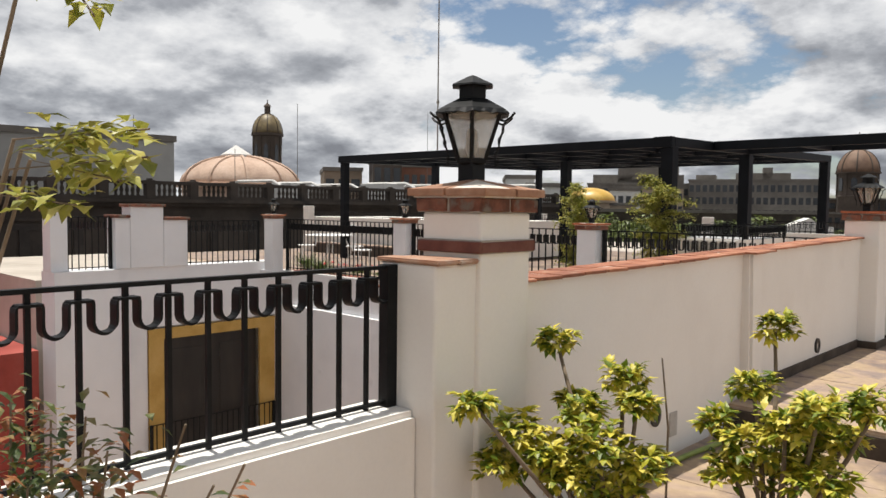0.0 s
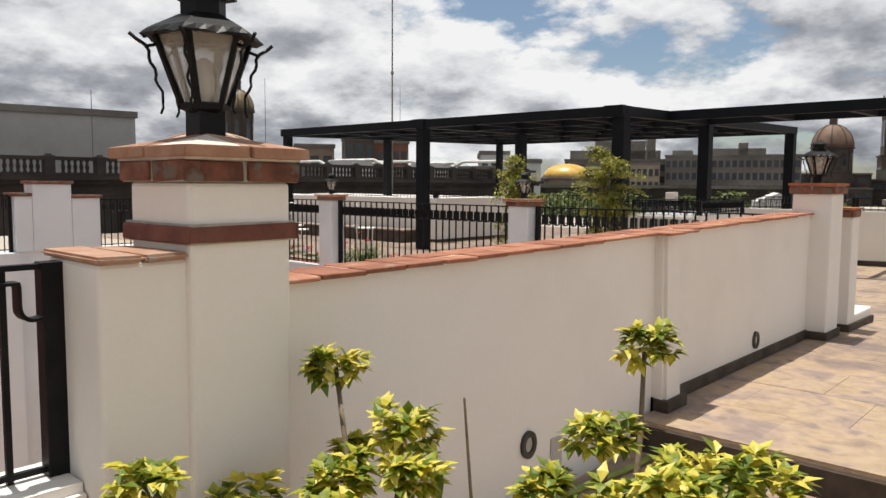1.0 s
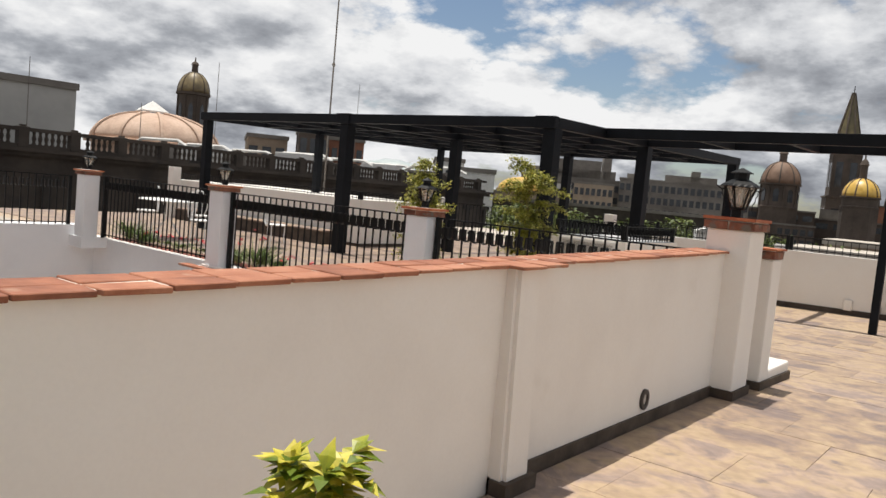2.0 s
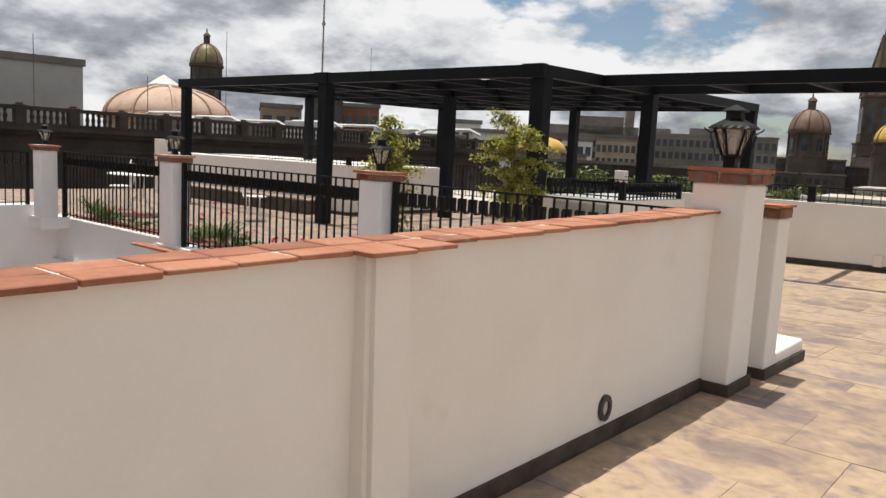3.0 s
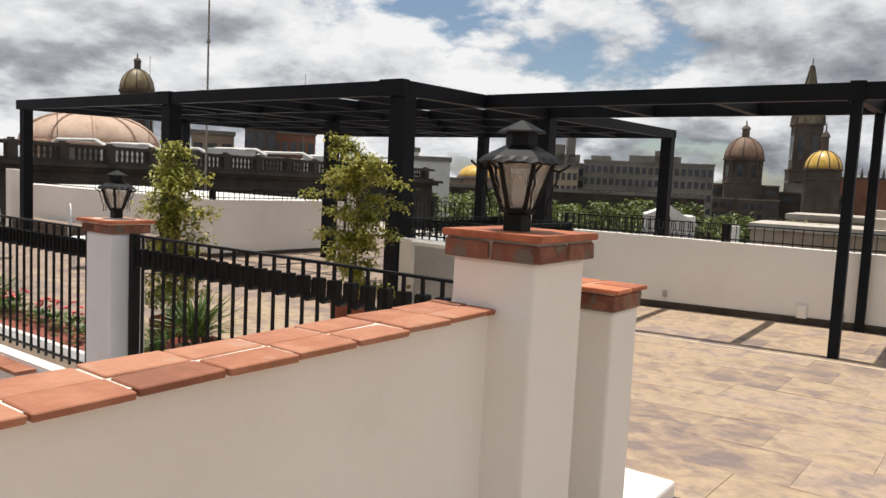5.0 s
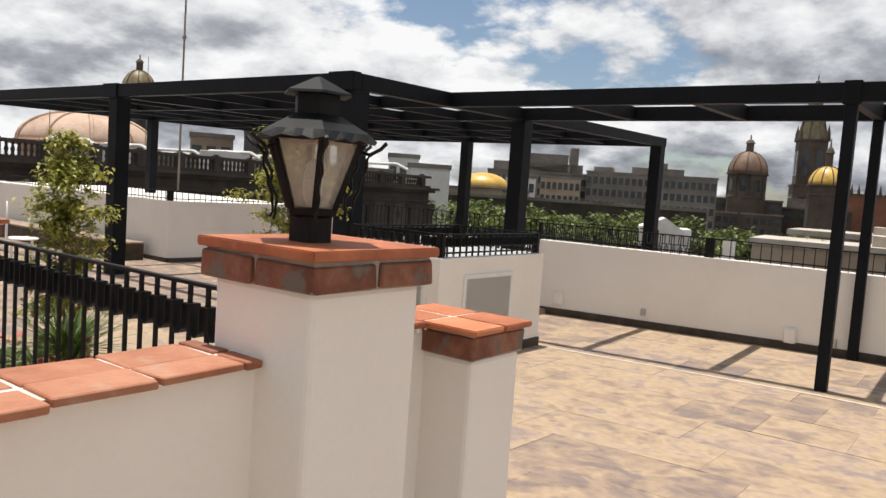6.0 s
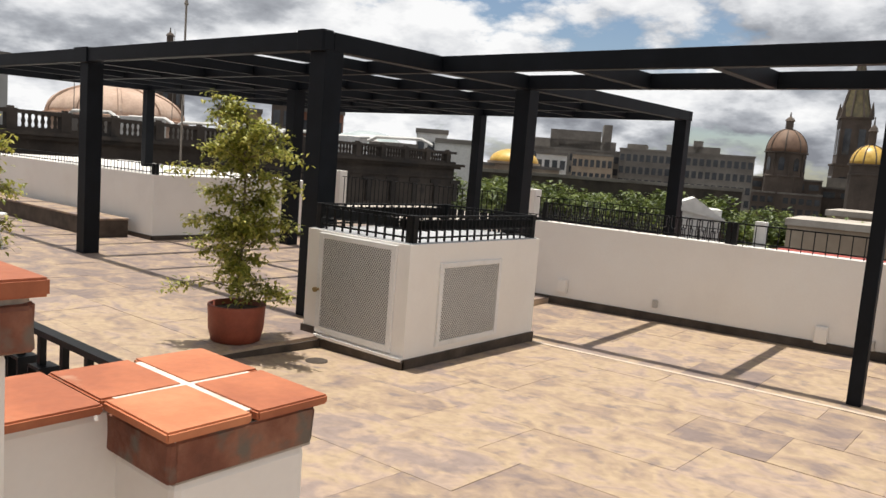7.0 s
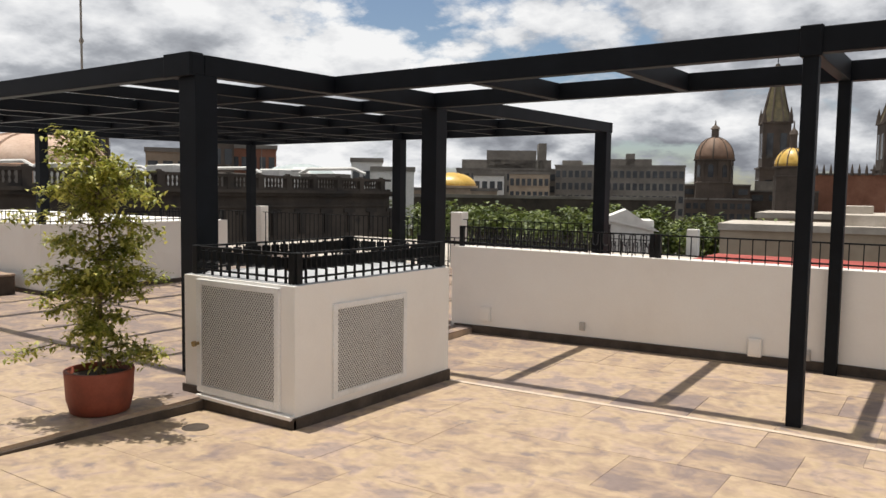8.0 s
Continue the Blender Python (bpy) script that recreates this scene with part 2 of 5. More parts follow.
def lay(bm):
    """Sets a mesh modelled on a level floor onto the falls of the main floor."""
    for v in bm.verts:
        v.co.z += floor_z(v.co.x, v.co.y)
    return bm


def wall_top(y):
    """The parapet rises a little along the walk."""
    return 1.135 + 0.0155 * (y - 8.06)



floor_bed = structure("floor_main", lay(B(*[((x0, y0, -0.4), (x1, y1, -0.012)) for x0, x1 in ((-4.95, -1.2), (-1.2, 7.0)) for y0, y1 in ((9.0, 12.3), (12.3, 14.3), (14.3, 16.1))], ((-1.3, STEP_Y, -0.4), (7.0, 9.0, -0.012)))), JOINT, "sand-coloured stone terrace floor in full sun")
floor_low = structure("floor_lower", B(((-1.3, -8.0, -0.7), (7.0, STEP_Y, LOW - 0.012))), JOINT, "sand-coloured stone walkway one step lower")
floor_left = structure("floor_terrace", B(((-19.0, 9.08, -0.6), (-4.95, 22.0, TERRACE - 0.012))), JOINT, "slightly raised sand-coloured stone terrace floor")
# risers face away from the sun; their shade is painted with the skirting colour
structure("step_riser", B(((-1.22, STEP_Y - 0.02, LOW - 0.01), (7.0, STEP_Y, 0.085)), ((-4.95, 9.0, -0.2), (-4.93, 12.35, TERRACE - 0.03))), SKIRT, "stone riser of a single step, its shade put into the dark colour")

# parapet beside the walk, with its buttress
bm = bmesh.new()
box(bm, (-1.40, 2.7, -4.6), (WX, 8.10, 1.0))
for v in bm.verts:
    if v.co.z > 0.9:
        v.co.z = wall_top(v.co.y)
structure("wall_parapet", bm, STUCCO, "white stucco parapet capped with clay tiles")
bm = bmesh.new()
q = [(WX - 0.01, 5.33), (-1.16, 5.33), (-1.16, 5.51), (WX - 0.01, 5.51)]
r = [(WX - 0.01, 5.33), (-1.13, 5.33), (-1.13, 5.54), (WX - 0.01, 5.54)]
lo = [bm.verts.new((x, y, LOW)) for x, y in r]
hi = [bm.verts.new((x, y, wall_top(y))) for x, y in q]
bm.faces.new(lo[::-1]), bm.faces.new(hi)
for k in range(4):
    bm.faces.new((lo[k], lo[(k + 1) % 4], hi[(k + 1) % 4], hi[k]))
bmesh.ops.bevel(bm, geom=[e for e in bm.edges if abs(e.verts[0].co.z - e.verts[1].co.z) > 0.5 and e.verts[0].co.x > WX], offset=0.02, segments=2, affect="EDGES")
structure("wall_buttress", bm, STUCCO, "shallow white stucco buttress on the parapet")
structure("wall_sill", B(((-1.45, -8.0, -4.6), (-1.23, 2.25, 0.605)), ((-1.23, -8.0, -4.6), (-1.21, 2.25, 0.580))), STUCCO, "low white stucco wall under an iron railing")
structure("wall_end", B(((-1.42, 2.255, -4.6), (-1.115, 2.50, 1.165)), bevel=0.012), STUCCO, "short white stucco wall end beside the lantern pillar")
bm = bmesh.new()
box(bm, (-5.25, 16.12, -4.0), (7.0, 16.34, 0.93))
structure("wall_back", bm, STUCCO, "white stucco parapet at the back of the terrace")
structure("baseboard", lay(B(((WX, 5.33, -0.02), (WX + 0.015, 8.06, 0.07)), ((-1.25, 8.02, -0.02), (-1.045, 8.055, 0.065)), ((-1.06, 8.055, -0.02), (-1.043, 8.385, 0.065)), ((-1.3, 8.545, -0.02), (-1.013, 8.56, 0.065)), ((-1.03, 8.56, -0.02), (-1.013, 9.39, 0.065)), ((-1.3, 9.38, -0.02), (-1.013, 9.395, 0.065)), ((-1.145, 5.31, -0.02), (-1.11, 5.555, 0.065)), ((-1.2, 5.315, -0.02), (-1.145, 5.555, 0.065)), ((-5.2, 16.105, -0.02), (-1.2, 16.12, 0.085)), ((-1.2, 16.105, -0.02), (7.0, 16.12, 0.085)))), SKIRT, "dark stone skirting along white walls")

# stub wall and plinth past the second pillar
structure("wall_stub", B(((-1.325, 8.37, -0.1), (-1.18, 8.58, 1.163)), ((-1.325, 8.56, -0.1), (-1.03, 8.785, 1.10)), bevel=0.012), STUCCO, "short white stucco stub wall with a tiled top")
structure("plinth", B(((-1.325, 8.785, -0.1), (-1.03, 9.38, 0.245)), bevel=0.015), STUCCO, "low white stucco plinth at the foot of the stub wall")

# patio behind the parapet: floor deep below, far wall with a door, wall under the fence
structure("patio_floor", B(((-13.0, -8.0, -4.9), (-1.5, 8.6, -4.6))), material("patio_paving", [(0.25, 0.17, 0.13), (0.34, 0.24, 0.18), (0.4, 0.3, 0.24)], 3, 0.8), "terracotta patio floor far below")
structure("wall_patio_north", B(((-8.43, 8.62, -4.6), (-4.95, 8.68, 0.07)), ((-4.95, 8.62, -4.6), (-1.3, 8.80, 0.08)), ((-12.2, 9.06, -4.6), (-8.43, 9.10, 0.05)), ((-12.2, 8.62, -0.1), (-11.76, 9.06, 0.08)), ((-8.43, 8.68, -4.6), (-8.08, 9.08, 0.06)), ((-8.08, 8.68, -0.6), (-4.95, 9.08, -0.1)), ((-4.95, 8.80, -0.6), (-1.3, 8.97, -0.02))), STUCCO_SHADED, "shaded white wall under the fence")
structure("wall_patio_west", B(((-12.6, 5.74, -0.85), (-12.2, 9.08, 0.24)), ((-12.6, 5.74, -4.6), (-12.2, 6.3, -0.85)), ((-12.6, 8.98, -4.6), (-12.2, 9.08, -0.85)), ((-12.9, 5.74, -4.6), (-12.6, 9.1, -0.85)), ((-12.6, 6.3, -4.6), (-12.2, 8.98, -3.5))), STUCCO_SHADED, "shaded white patio wall with a deep doorway")
structure("wall_patio_block", B(((-12.6, 4.70, -4.6), (-12.02, 5.74, 0.24))), STUCCO_SHADED, "white projecting patio wall")
for y0, y1, z1 in ((4.69, 4.96, 1.22), (5.74, 5.995, 1.12), (6.0, 6.6, 1.31), (6.605, 7.06, 1.08)):
    structure("wall_pier", B(((-12.5, y0, 0.24), (-12.15, y1, z1)), bevel=0.01), STUCCO_SHADED, "stepped white wall pier above the patio")

# ---- pillars ----


def brick_ring(parent, x0, y0, x1, y1, z0, z1, out, step=0.22, mat=None):
    """A course of single bricks round a pillar, with mortar behind."""
    part("mortar_course", B(((x0 - out + 0.008, y0 - out + 0.008, z0), (x1 + out - 0.008, y1 + out - 0.008, z1))), MORTAR, parent)
    for side in range(4):
        a, b = ((x0 - out, x1 + out) if side % 2 == 0 else (y0 - out, y1 + out))
        n = max(1, round((b - a) / step))
        w = (b - a) / n
        for k in range(n):
            u0, u1 = a + k * w + 0.006, a + (k + 1) * w - 0.006
            p = random.uniform(-0.004, 0.005)
            bm = bmesh.new()
            if side == 0:
                box(bm, (u0, y0 - out - p, z0 + 0.003), (u1, y0, z1 - 0.006), 0, 0.003)
            elif side == 2:
                box(bm, (u0, y1, z0 + 0.003), (u1, y1 + out + p, z1 - 0.006), 0, 0.003)
            elif side == 1:
                box(bm, (x1, u0, z0 + 0.003), (x1 + out + p, u1, z1 - 0.006), 0, 0.003)
            else:
                box(bm, (x0 - out - p, u0, z0 + 0.003), (x0, u1, z1 - 0.006), 0, 0.003)
            bmesh.ops.bevel(bm, geom=bm.edges[:], offset=0.004, segments=1, affect="EDGES")
            part("brick", bm, mat or BRICK, parent)


def cap_tiles(parent, x0, y0, x1, y1, z, nx, ny, rise=0.0, thick=0.022, mat=None):
    """Clay tiles in a grid, rising to the middle, over a bed of pale grout."""
    cx, cy = (x0 + x1) / 2, (y0 + y1) / 2

    def h(x, y):
        return rise * (1 - max(abs(x - cx) / ((x1 - x0) / 2), abs(y - cy) / ((y1 - y0) / 2)))

    for i in range(nx):
        for j in range(ny):
            a, b = x0 + (x1 - x0) * i / nx, x0 + (x1 - x0) * (i + 1) / nx
            c, d = y0 + (y1 - y0) * j / ny, y0 + (y1 - y0) * (j + 1) / ny
            g = 0.0045
            xs, ys = (a + g * (i > 0), b - g * (i < nx - 1)), (c + g * (j > 0), d - g * (j < ny - 1))
            lift = random.uniform(0, 0.003)
            bm = bmesh.new()
            lo = [bm.verts.new((x, y, z + h(x, y) + lift)) for x, y in ((xs[0], ys[0]), (xs[1], ys[0]), (xs[1], ys[1]), (xs[0], ys[1]))]
            hi = [bm.verts.new((v.co.x, v.co.y, v.co.z + thick)) for v in lo]
            bm.faces.new(lo[::-1]), bm.faces.new(hi)
            for k in range(4):
                bm.faces.new((lo[k], lo[(k + 1) % 4], hi[(k + 1) % 4], hi[k]))
            bmesh.ops.bevel(bm, geom=bm.edges[:], offset=0.003, segments=2, affect="EDGES")
            part("tile", bm, mat or TILE, parent)
    bm = bmesh.new()
    e = 0.02
    lo = [bm.verts.new((x, y, z - 0.004)) for x, y in ((x0 + e, y0 + e), (x1 - e, y0 + e), (x1 - e, y1 - e), (x0 + e, y1 - e))]
    hi = [bm.verts.new((v.co.x, v.co.y, z + h(v.co.x, v.co.y) + thick - 0.0005)) for v in lo]
    bm.faces.new(lo[::-1])
    for k in range(4):
        bm.faces.new((lo[k], lo[(k + 1) % 4], hi[(k + 1) % 4], hi[k]))
    top = bm.verts.new((cx, cy, z + rise + thick - 0.0005))
    for k in range(4):
        bm.faces.new((hi[k], hi[(k + 1) % 4], top))
    part("grout_bed", bm, GROUT, parent)


def pillar(x0, y0, x1, y1, base, top, label, band=None, stucco=None):
    ox, oy = (x0 + x1) / 2, (y0 + y1) / 2
    p = thing("pillar", (ox, oy, 0), label, "pillar", "lantern pillars")
    a, b, c, d = x0 - ox, y0 - oy, x1 - ox, y1 - oy
    part("shaft", B(((a, b, base), (c, d, top)), bevel=0.012), stucco or STUCCO, p)
    if band:
        brick_ring(p, a, b, c, d, band[0], band[1], 0.018, 0.4, BAND)
    brick_ring(p, a, b, c, d, top, top + 0.062, 0.022)
    return p, (a, b, c, d)


p1, q = pillar(-1.412, 2.48, -1.092, 2.795, LOW - 0.1, 1.362, "white stucco pillar with a red brick band and clay tile cap", (1.20, 1.254))
cap_tiles(p1, q[0] - 0.06, q[1] - 0.035, q[2] + 0.05, q[3] + 0.033, 1.424, 2, 2, 0.045, 0.03, TILE_OLD)
p2, q = pillar(-1.365, 8.04, -1.062, 8.37, -0.1, 1.30, "white stucco pillar capped with bricks and clay tiles")
cap_tiles(p2, q[0] - 0.03, q[1] - 0.03, q[2] + 0.03, q[3] + 0.03, 1.362, 1, 1, 0.0)
for k, (x0, y0, x1, y1, z) in enumerate(((-12.54, 4.65, -12.11, 5.0, 1.22), (-12.54, 5.70, -12.11, 5.99, 1.12), (-12.54, 5.97, -12.11, 6.63, 1.31), (-12.54, 6.61, -12.11, 7.09, 1.08))):
    o = thing("pier_coping", (0, 0, 0), "thin red brick coping on a stepped white pier", "coping", "pier copings")
    part("slab", B(((x0, y0, z), (x1, y1, z + 0.05)), bevel=0.006), BRICK, o)
# fence pillars take the stucco copy that has shade in its colour
for px in (-4.75, -8.30, -12.07):
    p3, q = pillar(px, 8.64, px + 0.29, 8.89, 0.05, 1.10, "white stucco fence pillar with a brick and tile cap", None, STUCCO_SHADED)
    cap_tiles(p3, q[0] - 0.045, q[1] - 0.045, q[2] + 0.045, q[3] + 0.045, 1.162, 1, 1, 0.01)
stub_top = thing("wall_coping", (0, 0, 0), "clay tiles and bricks on top of the stub wall", "coping")
brick_ring(stub_top, -1.325, 8.56, -1.03, 8.785, 1.10, 1.165, 0.012)
cap_tiles(stub_top, -1.345, 8.533, -1.006, 8.803, 1.165, 2, 2, 0.0, 0.015)
cap_tiles(stub_top, -1.35, 8.385, -1.155, 8.527, 1.165, 1, 1, 0.0, 0.015)

# tiles along the parapet: two rows, each tile on its own
coping = thing("parapet_coping", (0, 0, 0), "weathered clay tiles with pale joints along the parapet", "coping")
bm = B(((-1.405, 2.80, -0.002), (-1.21, 8.038, 0.0102)))
for v in bm.verts:
    v.co.z += wall_top(v.co.y)
part("grout_bed", bm, GROUT, coping)
y = 2.80
while y < 8.03:
    w = min(random.uniform(0.185, 0.197), 8.038 - y)
    for x0, x1 in ((-1.418, -1.299), (-1.2905, -1.183 if not 5.27 < y + w / 2 < 5.69 else -1.115)):
        bm = bmesh.new()
        top = wall_top(y + w / 2)
        box(bm, (x0 + random.uniform(-0.004, 0.004), y + 0.0035, top + random.uniform(-0.003, 0.0)), (x1 + random.uniform(-0.006, 0.006), y + w - 0.0035, top + 0.0135 + random.uniform(-0.001, 0.002)), 0, 0.002)
        bmesh.ops.bevel(bm, geom=bm.edges[:], offset=0.0025, segments=1, affect="EDGES")
        part("tile", bm, TILE_RAIL, coping)
    y += w
end_cap = thing("wall_coping", (0, 0, 0), "clay tile on the short wall end", "coping")
for y0, y1 in ((2.245, 2.36), (2.365, 2.475)):
    bm = bmesh.new()
    box(bm, (-1.445, y0, 1.165), (-1.09, y1, 1.183), 0, 0.003)
    bmesh.ops.bevel(bm, geom=bm.edges[:], offset=0.007, segments=2, affect="EDGES")
    part("tile", bm, TILE_OLD, end_cap)

# ---- pergola ----
PG_TOP, PG_D = 2.655, 0.17


def pergola():
    """The roof of beams rises a little towards the back."""
    o = Vector((-10.2, 16.8, 0))
    p = thing("pergola", o, "dark painted steel pergola with a grid of beams on square posts", "pergola")

    def beam(name, a, b, bevel=0.006):
        bm = B((tuple(Vector(a) - o), tuple(Vector(b) - o)), bevel=bevel)
        for v in bm.verts:
            if v.co.z > 1.0:
                v.co.z += 0.0185 * (v.co.y + o.y - 12.69)
        return part(name, bm, STEEL, p)

    z0, z1 = PG_TOP - PG_D, PG_TOP
    for x, w in ((-14.74, 0.085), (-10.14, 0.105), (-5.61, 0.11)):
        for y in (12.83, 16.22, 21.3):
            beam("post", (x - w, y - w, TERRACE), (x + w, y + w, z0))
    # outer frame
    for y in (12.69, 21.33):
        beam("beam", (-14.85, y, z0), (-5.50, y + 0.12, z1))
    for x in (-14.85, -10.2, -5.62):
        beam("beam", (x, 12.815, z0), (x + 0.12, 21.325, z1))
    for y in (14.46, 16.20, 17.9, 19.6):
        for a, b in ((-14.725, -10.205), (-10.075, -5.625)):
            beam("cross_beam", (a, y, z0 + 0.01), (b, y + 0.09, z1 - 0.01))
    for x in (-13.6, -12.45, -11.3, -9.0, -7.9, -6.8):
        for a, b in ((12.815, 14.455), (14.555, 16.195), (16.295, 17.895), (17.995, 19.595), (19.695, 21.325)):
            beam("rafter", (x, a, z0 + 0.03), (x + 0.07, b, z1 - 0.02))
    for x, y in ((-10.15, 12.67), (-5.68, 12.67)):
        beam("collar", (x - 0.175, y, z0 - 0.01), (x + 0.175, y + 0.135, z1 + 0.012))
    # arm over the open floor
    for y in (14.36, 16.05):
        beam("beam", (-5.495, y, z0), (4.2, y + 0.11, z1))
    for x in (-3.97, -2.62, -1.25, 0.08, 1.41, 2.75):
        beam("cross_beam", (x, 14.475, z0), (x + 0.09, 16.045, z1))
    for x in (-1.20, 2.80):
        beam("post", (x - 0.05, 14.365, -0.06), (x + 0.05, 14.465, z0))
        beam("post", (x - 0.05, 16.01, -0.05), (x + 0.05, 16.1, z0))
        beam("collar", (x - 0.07, 14.345, z0 - 0.02), (x + 0.07, 14.485, z1 + 0.015))


pergola()

# ---- plant enclosure on the terrace ----


def enclosure():
    o = Vector((-4.58, 13.28, 0))
    e = thing("utility_enclosure", o, "white stucco utility enclosure with perforated metal doors", "enclosure")

    def bx(*bs):
        return B(*[(tuple(Vector(a) - o), tuple(Vector(b) - o)) for a, b in bs])

    part("body", bx(((-5.18, 12.36, -0.2), (-3.99, 14.21, 0.905))), STUCCO, e)
    part("roof_slab", bx(((-5.16, 12.38, 0.905), (-4.01, 14.19, 0.912))), material("roof_screed", [(0.34, 0.35, 0.36), (0.42, 0.43, 0.44), (0.52, 0.52, 0.52)], 3, 0.8), e)
    part("skirting", bx(((-3.992, 12.34, -0.12), (-3.975, 14.225, 0.0)), ((-4.99, 12.335, -0.15), (-3.975, 12.36, -0.012)), ((-5.2, 12.345, TERRACE), (-5.0, 12.36, TERRACE + 0.06))), SKIRT, e)
    return e, bx


enc, enc_box = enclosure()

# ---- lanterns ----
GLASS = bpy.data.materials.new("lantern_glass")
GLASS.use_nodes = True
_b = GLASS.node_tree.nodes["Principled BSDF"]
_b.inputs["Base Color"].default_value = (0.60, 0.565, 0.49, 1)
_b.inputs["Roughness"].default_value = 0.22
_b.inputs["Alpha"].default_value = 0.33
_b.inputs["Transmission Weight"].default_value = 0.25
BULB = material("lamp_bulb", [(0.7, 0.69, 0.66), (0.8, 0.79, 0.76), (0.85, 0.84, 0.8)], 8, 0.3, bump=0)


def lantern(loc, s, rz=0.0):
    """A six-sided wrought iron lantern, s times the plain size, foot at loc."""
    L = thing("lantern", loc, "black wrought iron six-sided lantern with scrolled corners and pale glass", "lantern", "lanterns on pillars")

    def hexa(bm, rows):
        lathe(bm, [(r * s, z * s) for r, z in rows], 6, turn=rz)

    def pt(k, r, z):
        a = rz + k * math.tau / 6
        return Vector((r * s * math.cos(a), r * s * math.sin(a), z * s))

    bm = bmesh.new()
    box(bm, (-0.036 * s, -0.036 * s, -0.01), (0.036 * s, 0.036 * s, 0.075 * s), 0.003)
    part("neck", bm, IRON, L)
    bm = bmesh.new()
    hexa(bm, [(0.040, 0.06), (0.062, 0.068), (0.064, 0.082), (0.055, 0.086)])
    part("base_ring", bm, IRON, L)
    z0, z1, r0, r1 = 0.082, 0.252, 0.058, 0.118
    for k in range(6):
        bm = bmesh.new()
        a, b, c, d = pt(k, r0 - 0.004, z0), pt(k + 1, r0 - 0.004, z0), pt(k + 1, r1 - 0.004, z1), pt(k, r1 - 0.004, z1)
        n = (b - a).cross(d - a).normalized() * 0.0015
        v = [bm.verts.new(p + n) for p in (a, b, c, d)] + [bm.verts.new(p - n) for p in (a, b, c, d)]
        for q in ((0, 1, 2, 3), (7, 6, 5, 4), (0, 4, 5, 1), (1, 5, 6, 2), (2, 6, 7, 3), (3, 7, 4, 0)):
            bm.faces.new([v[i] for i in q])
        part("pane", bm, GLASS, L)
        bm = bmesh.new()
        tube(bm, [pt(k, r0, z0), pt(k, r1, z1)], 0.0095 * s, 4)
        part("corner_bar", bm, IRON, L)
        # wavy twisted bar with hooked ends outside the corner
        pts = []
        for j in range(15):
            f = j / 14
            r = 0.146 - 0.056 * f + 0.0035 * math.sin(f * 24)
            if f < 0.15:
                r += 0.03 * (0.15 - f) / 0.15
            if f > 0.88:
                r += 0.02 * (f - 0.88) / 0.12
            pts.append(pt(k + 0.03 * math.sin(f * 19), r, 0.245 - 0.19 * f))
        bm = bmesh.new()
        tube(bm, pts, 0.0048 * s, 5, 0.0032 * s)
        part("scroll", bm, IRON, L)
        bm = bmesh.new()
        tube(bm, [pt(k, r1 - 0.012, 0.225), pt(k, 0.142, 0.215)], 0.004 * s, 4)
        part("bracket", bm, IRON, L)
    # scalloped roof skirt
    bm = bmesh.new()
    n = 36
    rows = []
    for r, z, sc in ((0.154, 0.246, 0.007), (0.135, 0.262, 0.0), (0.060, 0.302, 0.0)):
        ring = []
        for i in range(n):
            a = rz + i * math.tau / n
            seg = (i % 6) / 6
            rr = r * math.cos(math.pi / 6) / math.cos((seg - 0.5) * math.pi / 3)
            ring.append(bm.verts.new((rr * s * math.cos(a), rr * s * math.sin(a), (z - sc * abs(math.sin(i * math.pi / 2))) * s)))
        rows.append(ring)
    for a, b in zip(rows, rows[1:]):
        for i in range(n):
            bm.faces.new((a[i], a[(i + 1) % n], b[(i + 1) % n], b[i]))
    bm.faces.new(rows[-1])
    bm.faces.new(rows[0][::-1])
    part("roof", bm, IRON, L)
    bm = bmesh.new()
    hexa(bm, [(0.056, 0.296), (0.056, 0.354)])
    part("chimney", bm, IRON, L)
    bm = bmesh.new()
    hexa(bm, [(0.086, 0.348), (0.083, 0.354), (0.014, 0.388), (0.002, 0.392)])
    part("cap", bm, IRON, L)
    bm = bmesh.new()
    lathe(bm, [(0.012 * s, 0.085 * s), (0.022 * s, 0.11 * s), (0.024 * s, 0.15 * s), (0.018 * s, 0.19 * s), (0.004 * s, 0.2 * s)], 10)
    part("bulb", bm, BULB, L, smooth=True)
    return L


lantern((-1.30, 2.655, 1.49), 1.13, 0.2)
lantern((-1.207, 8.162, 1.384), 0.905, 0.42)
for px in (-4.75, -8.30, -12.07):
    lantern((px + 0.145, 8.765, 1.19), 0.80, 0.36)

# ---- railings ----


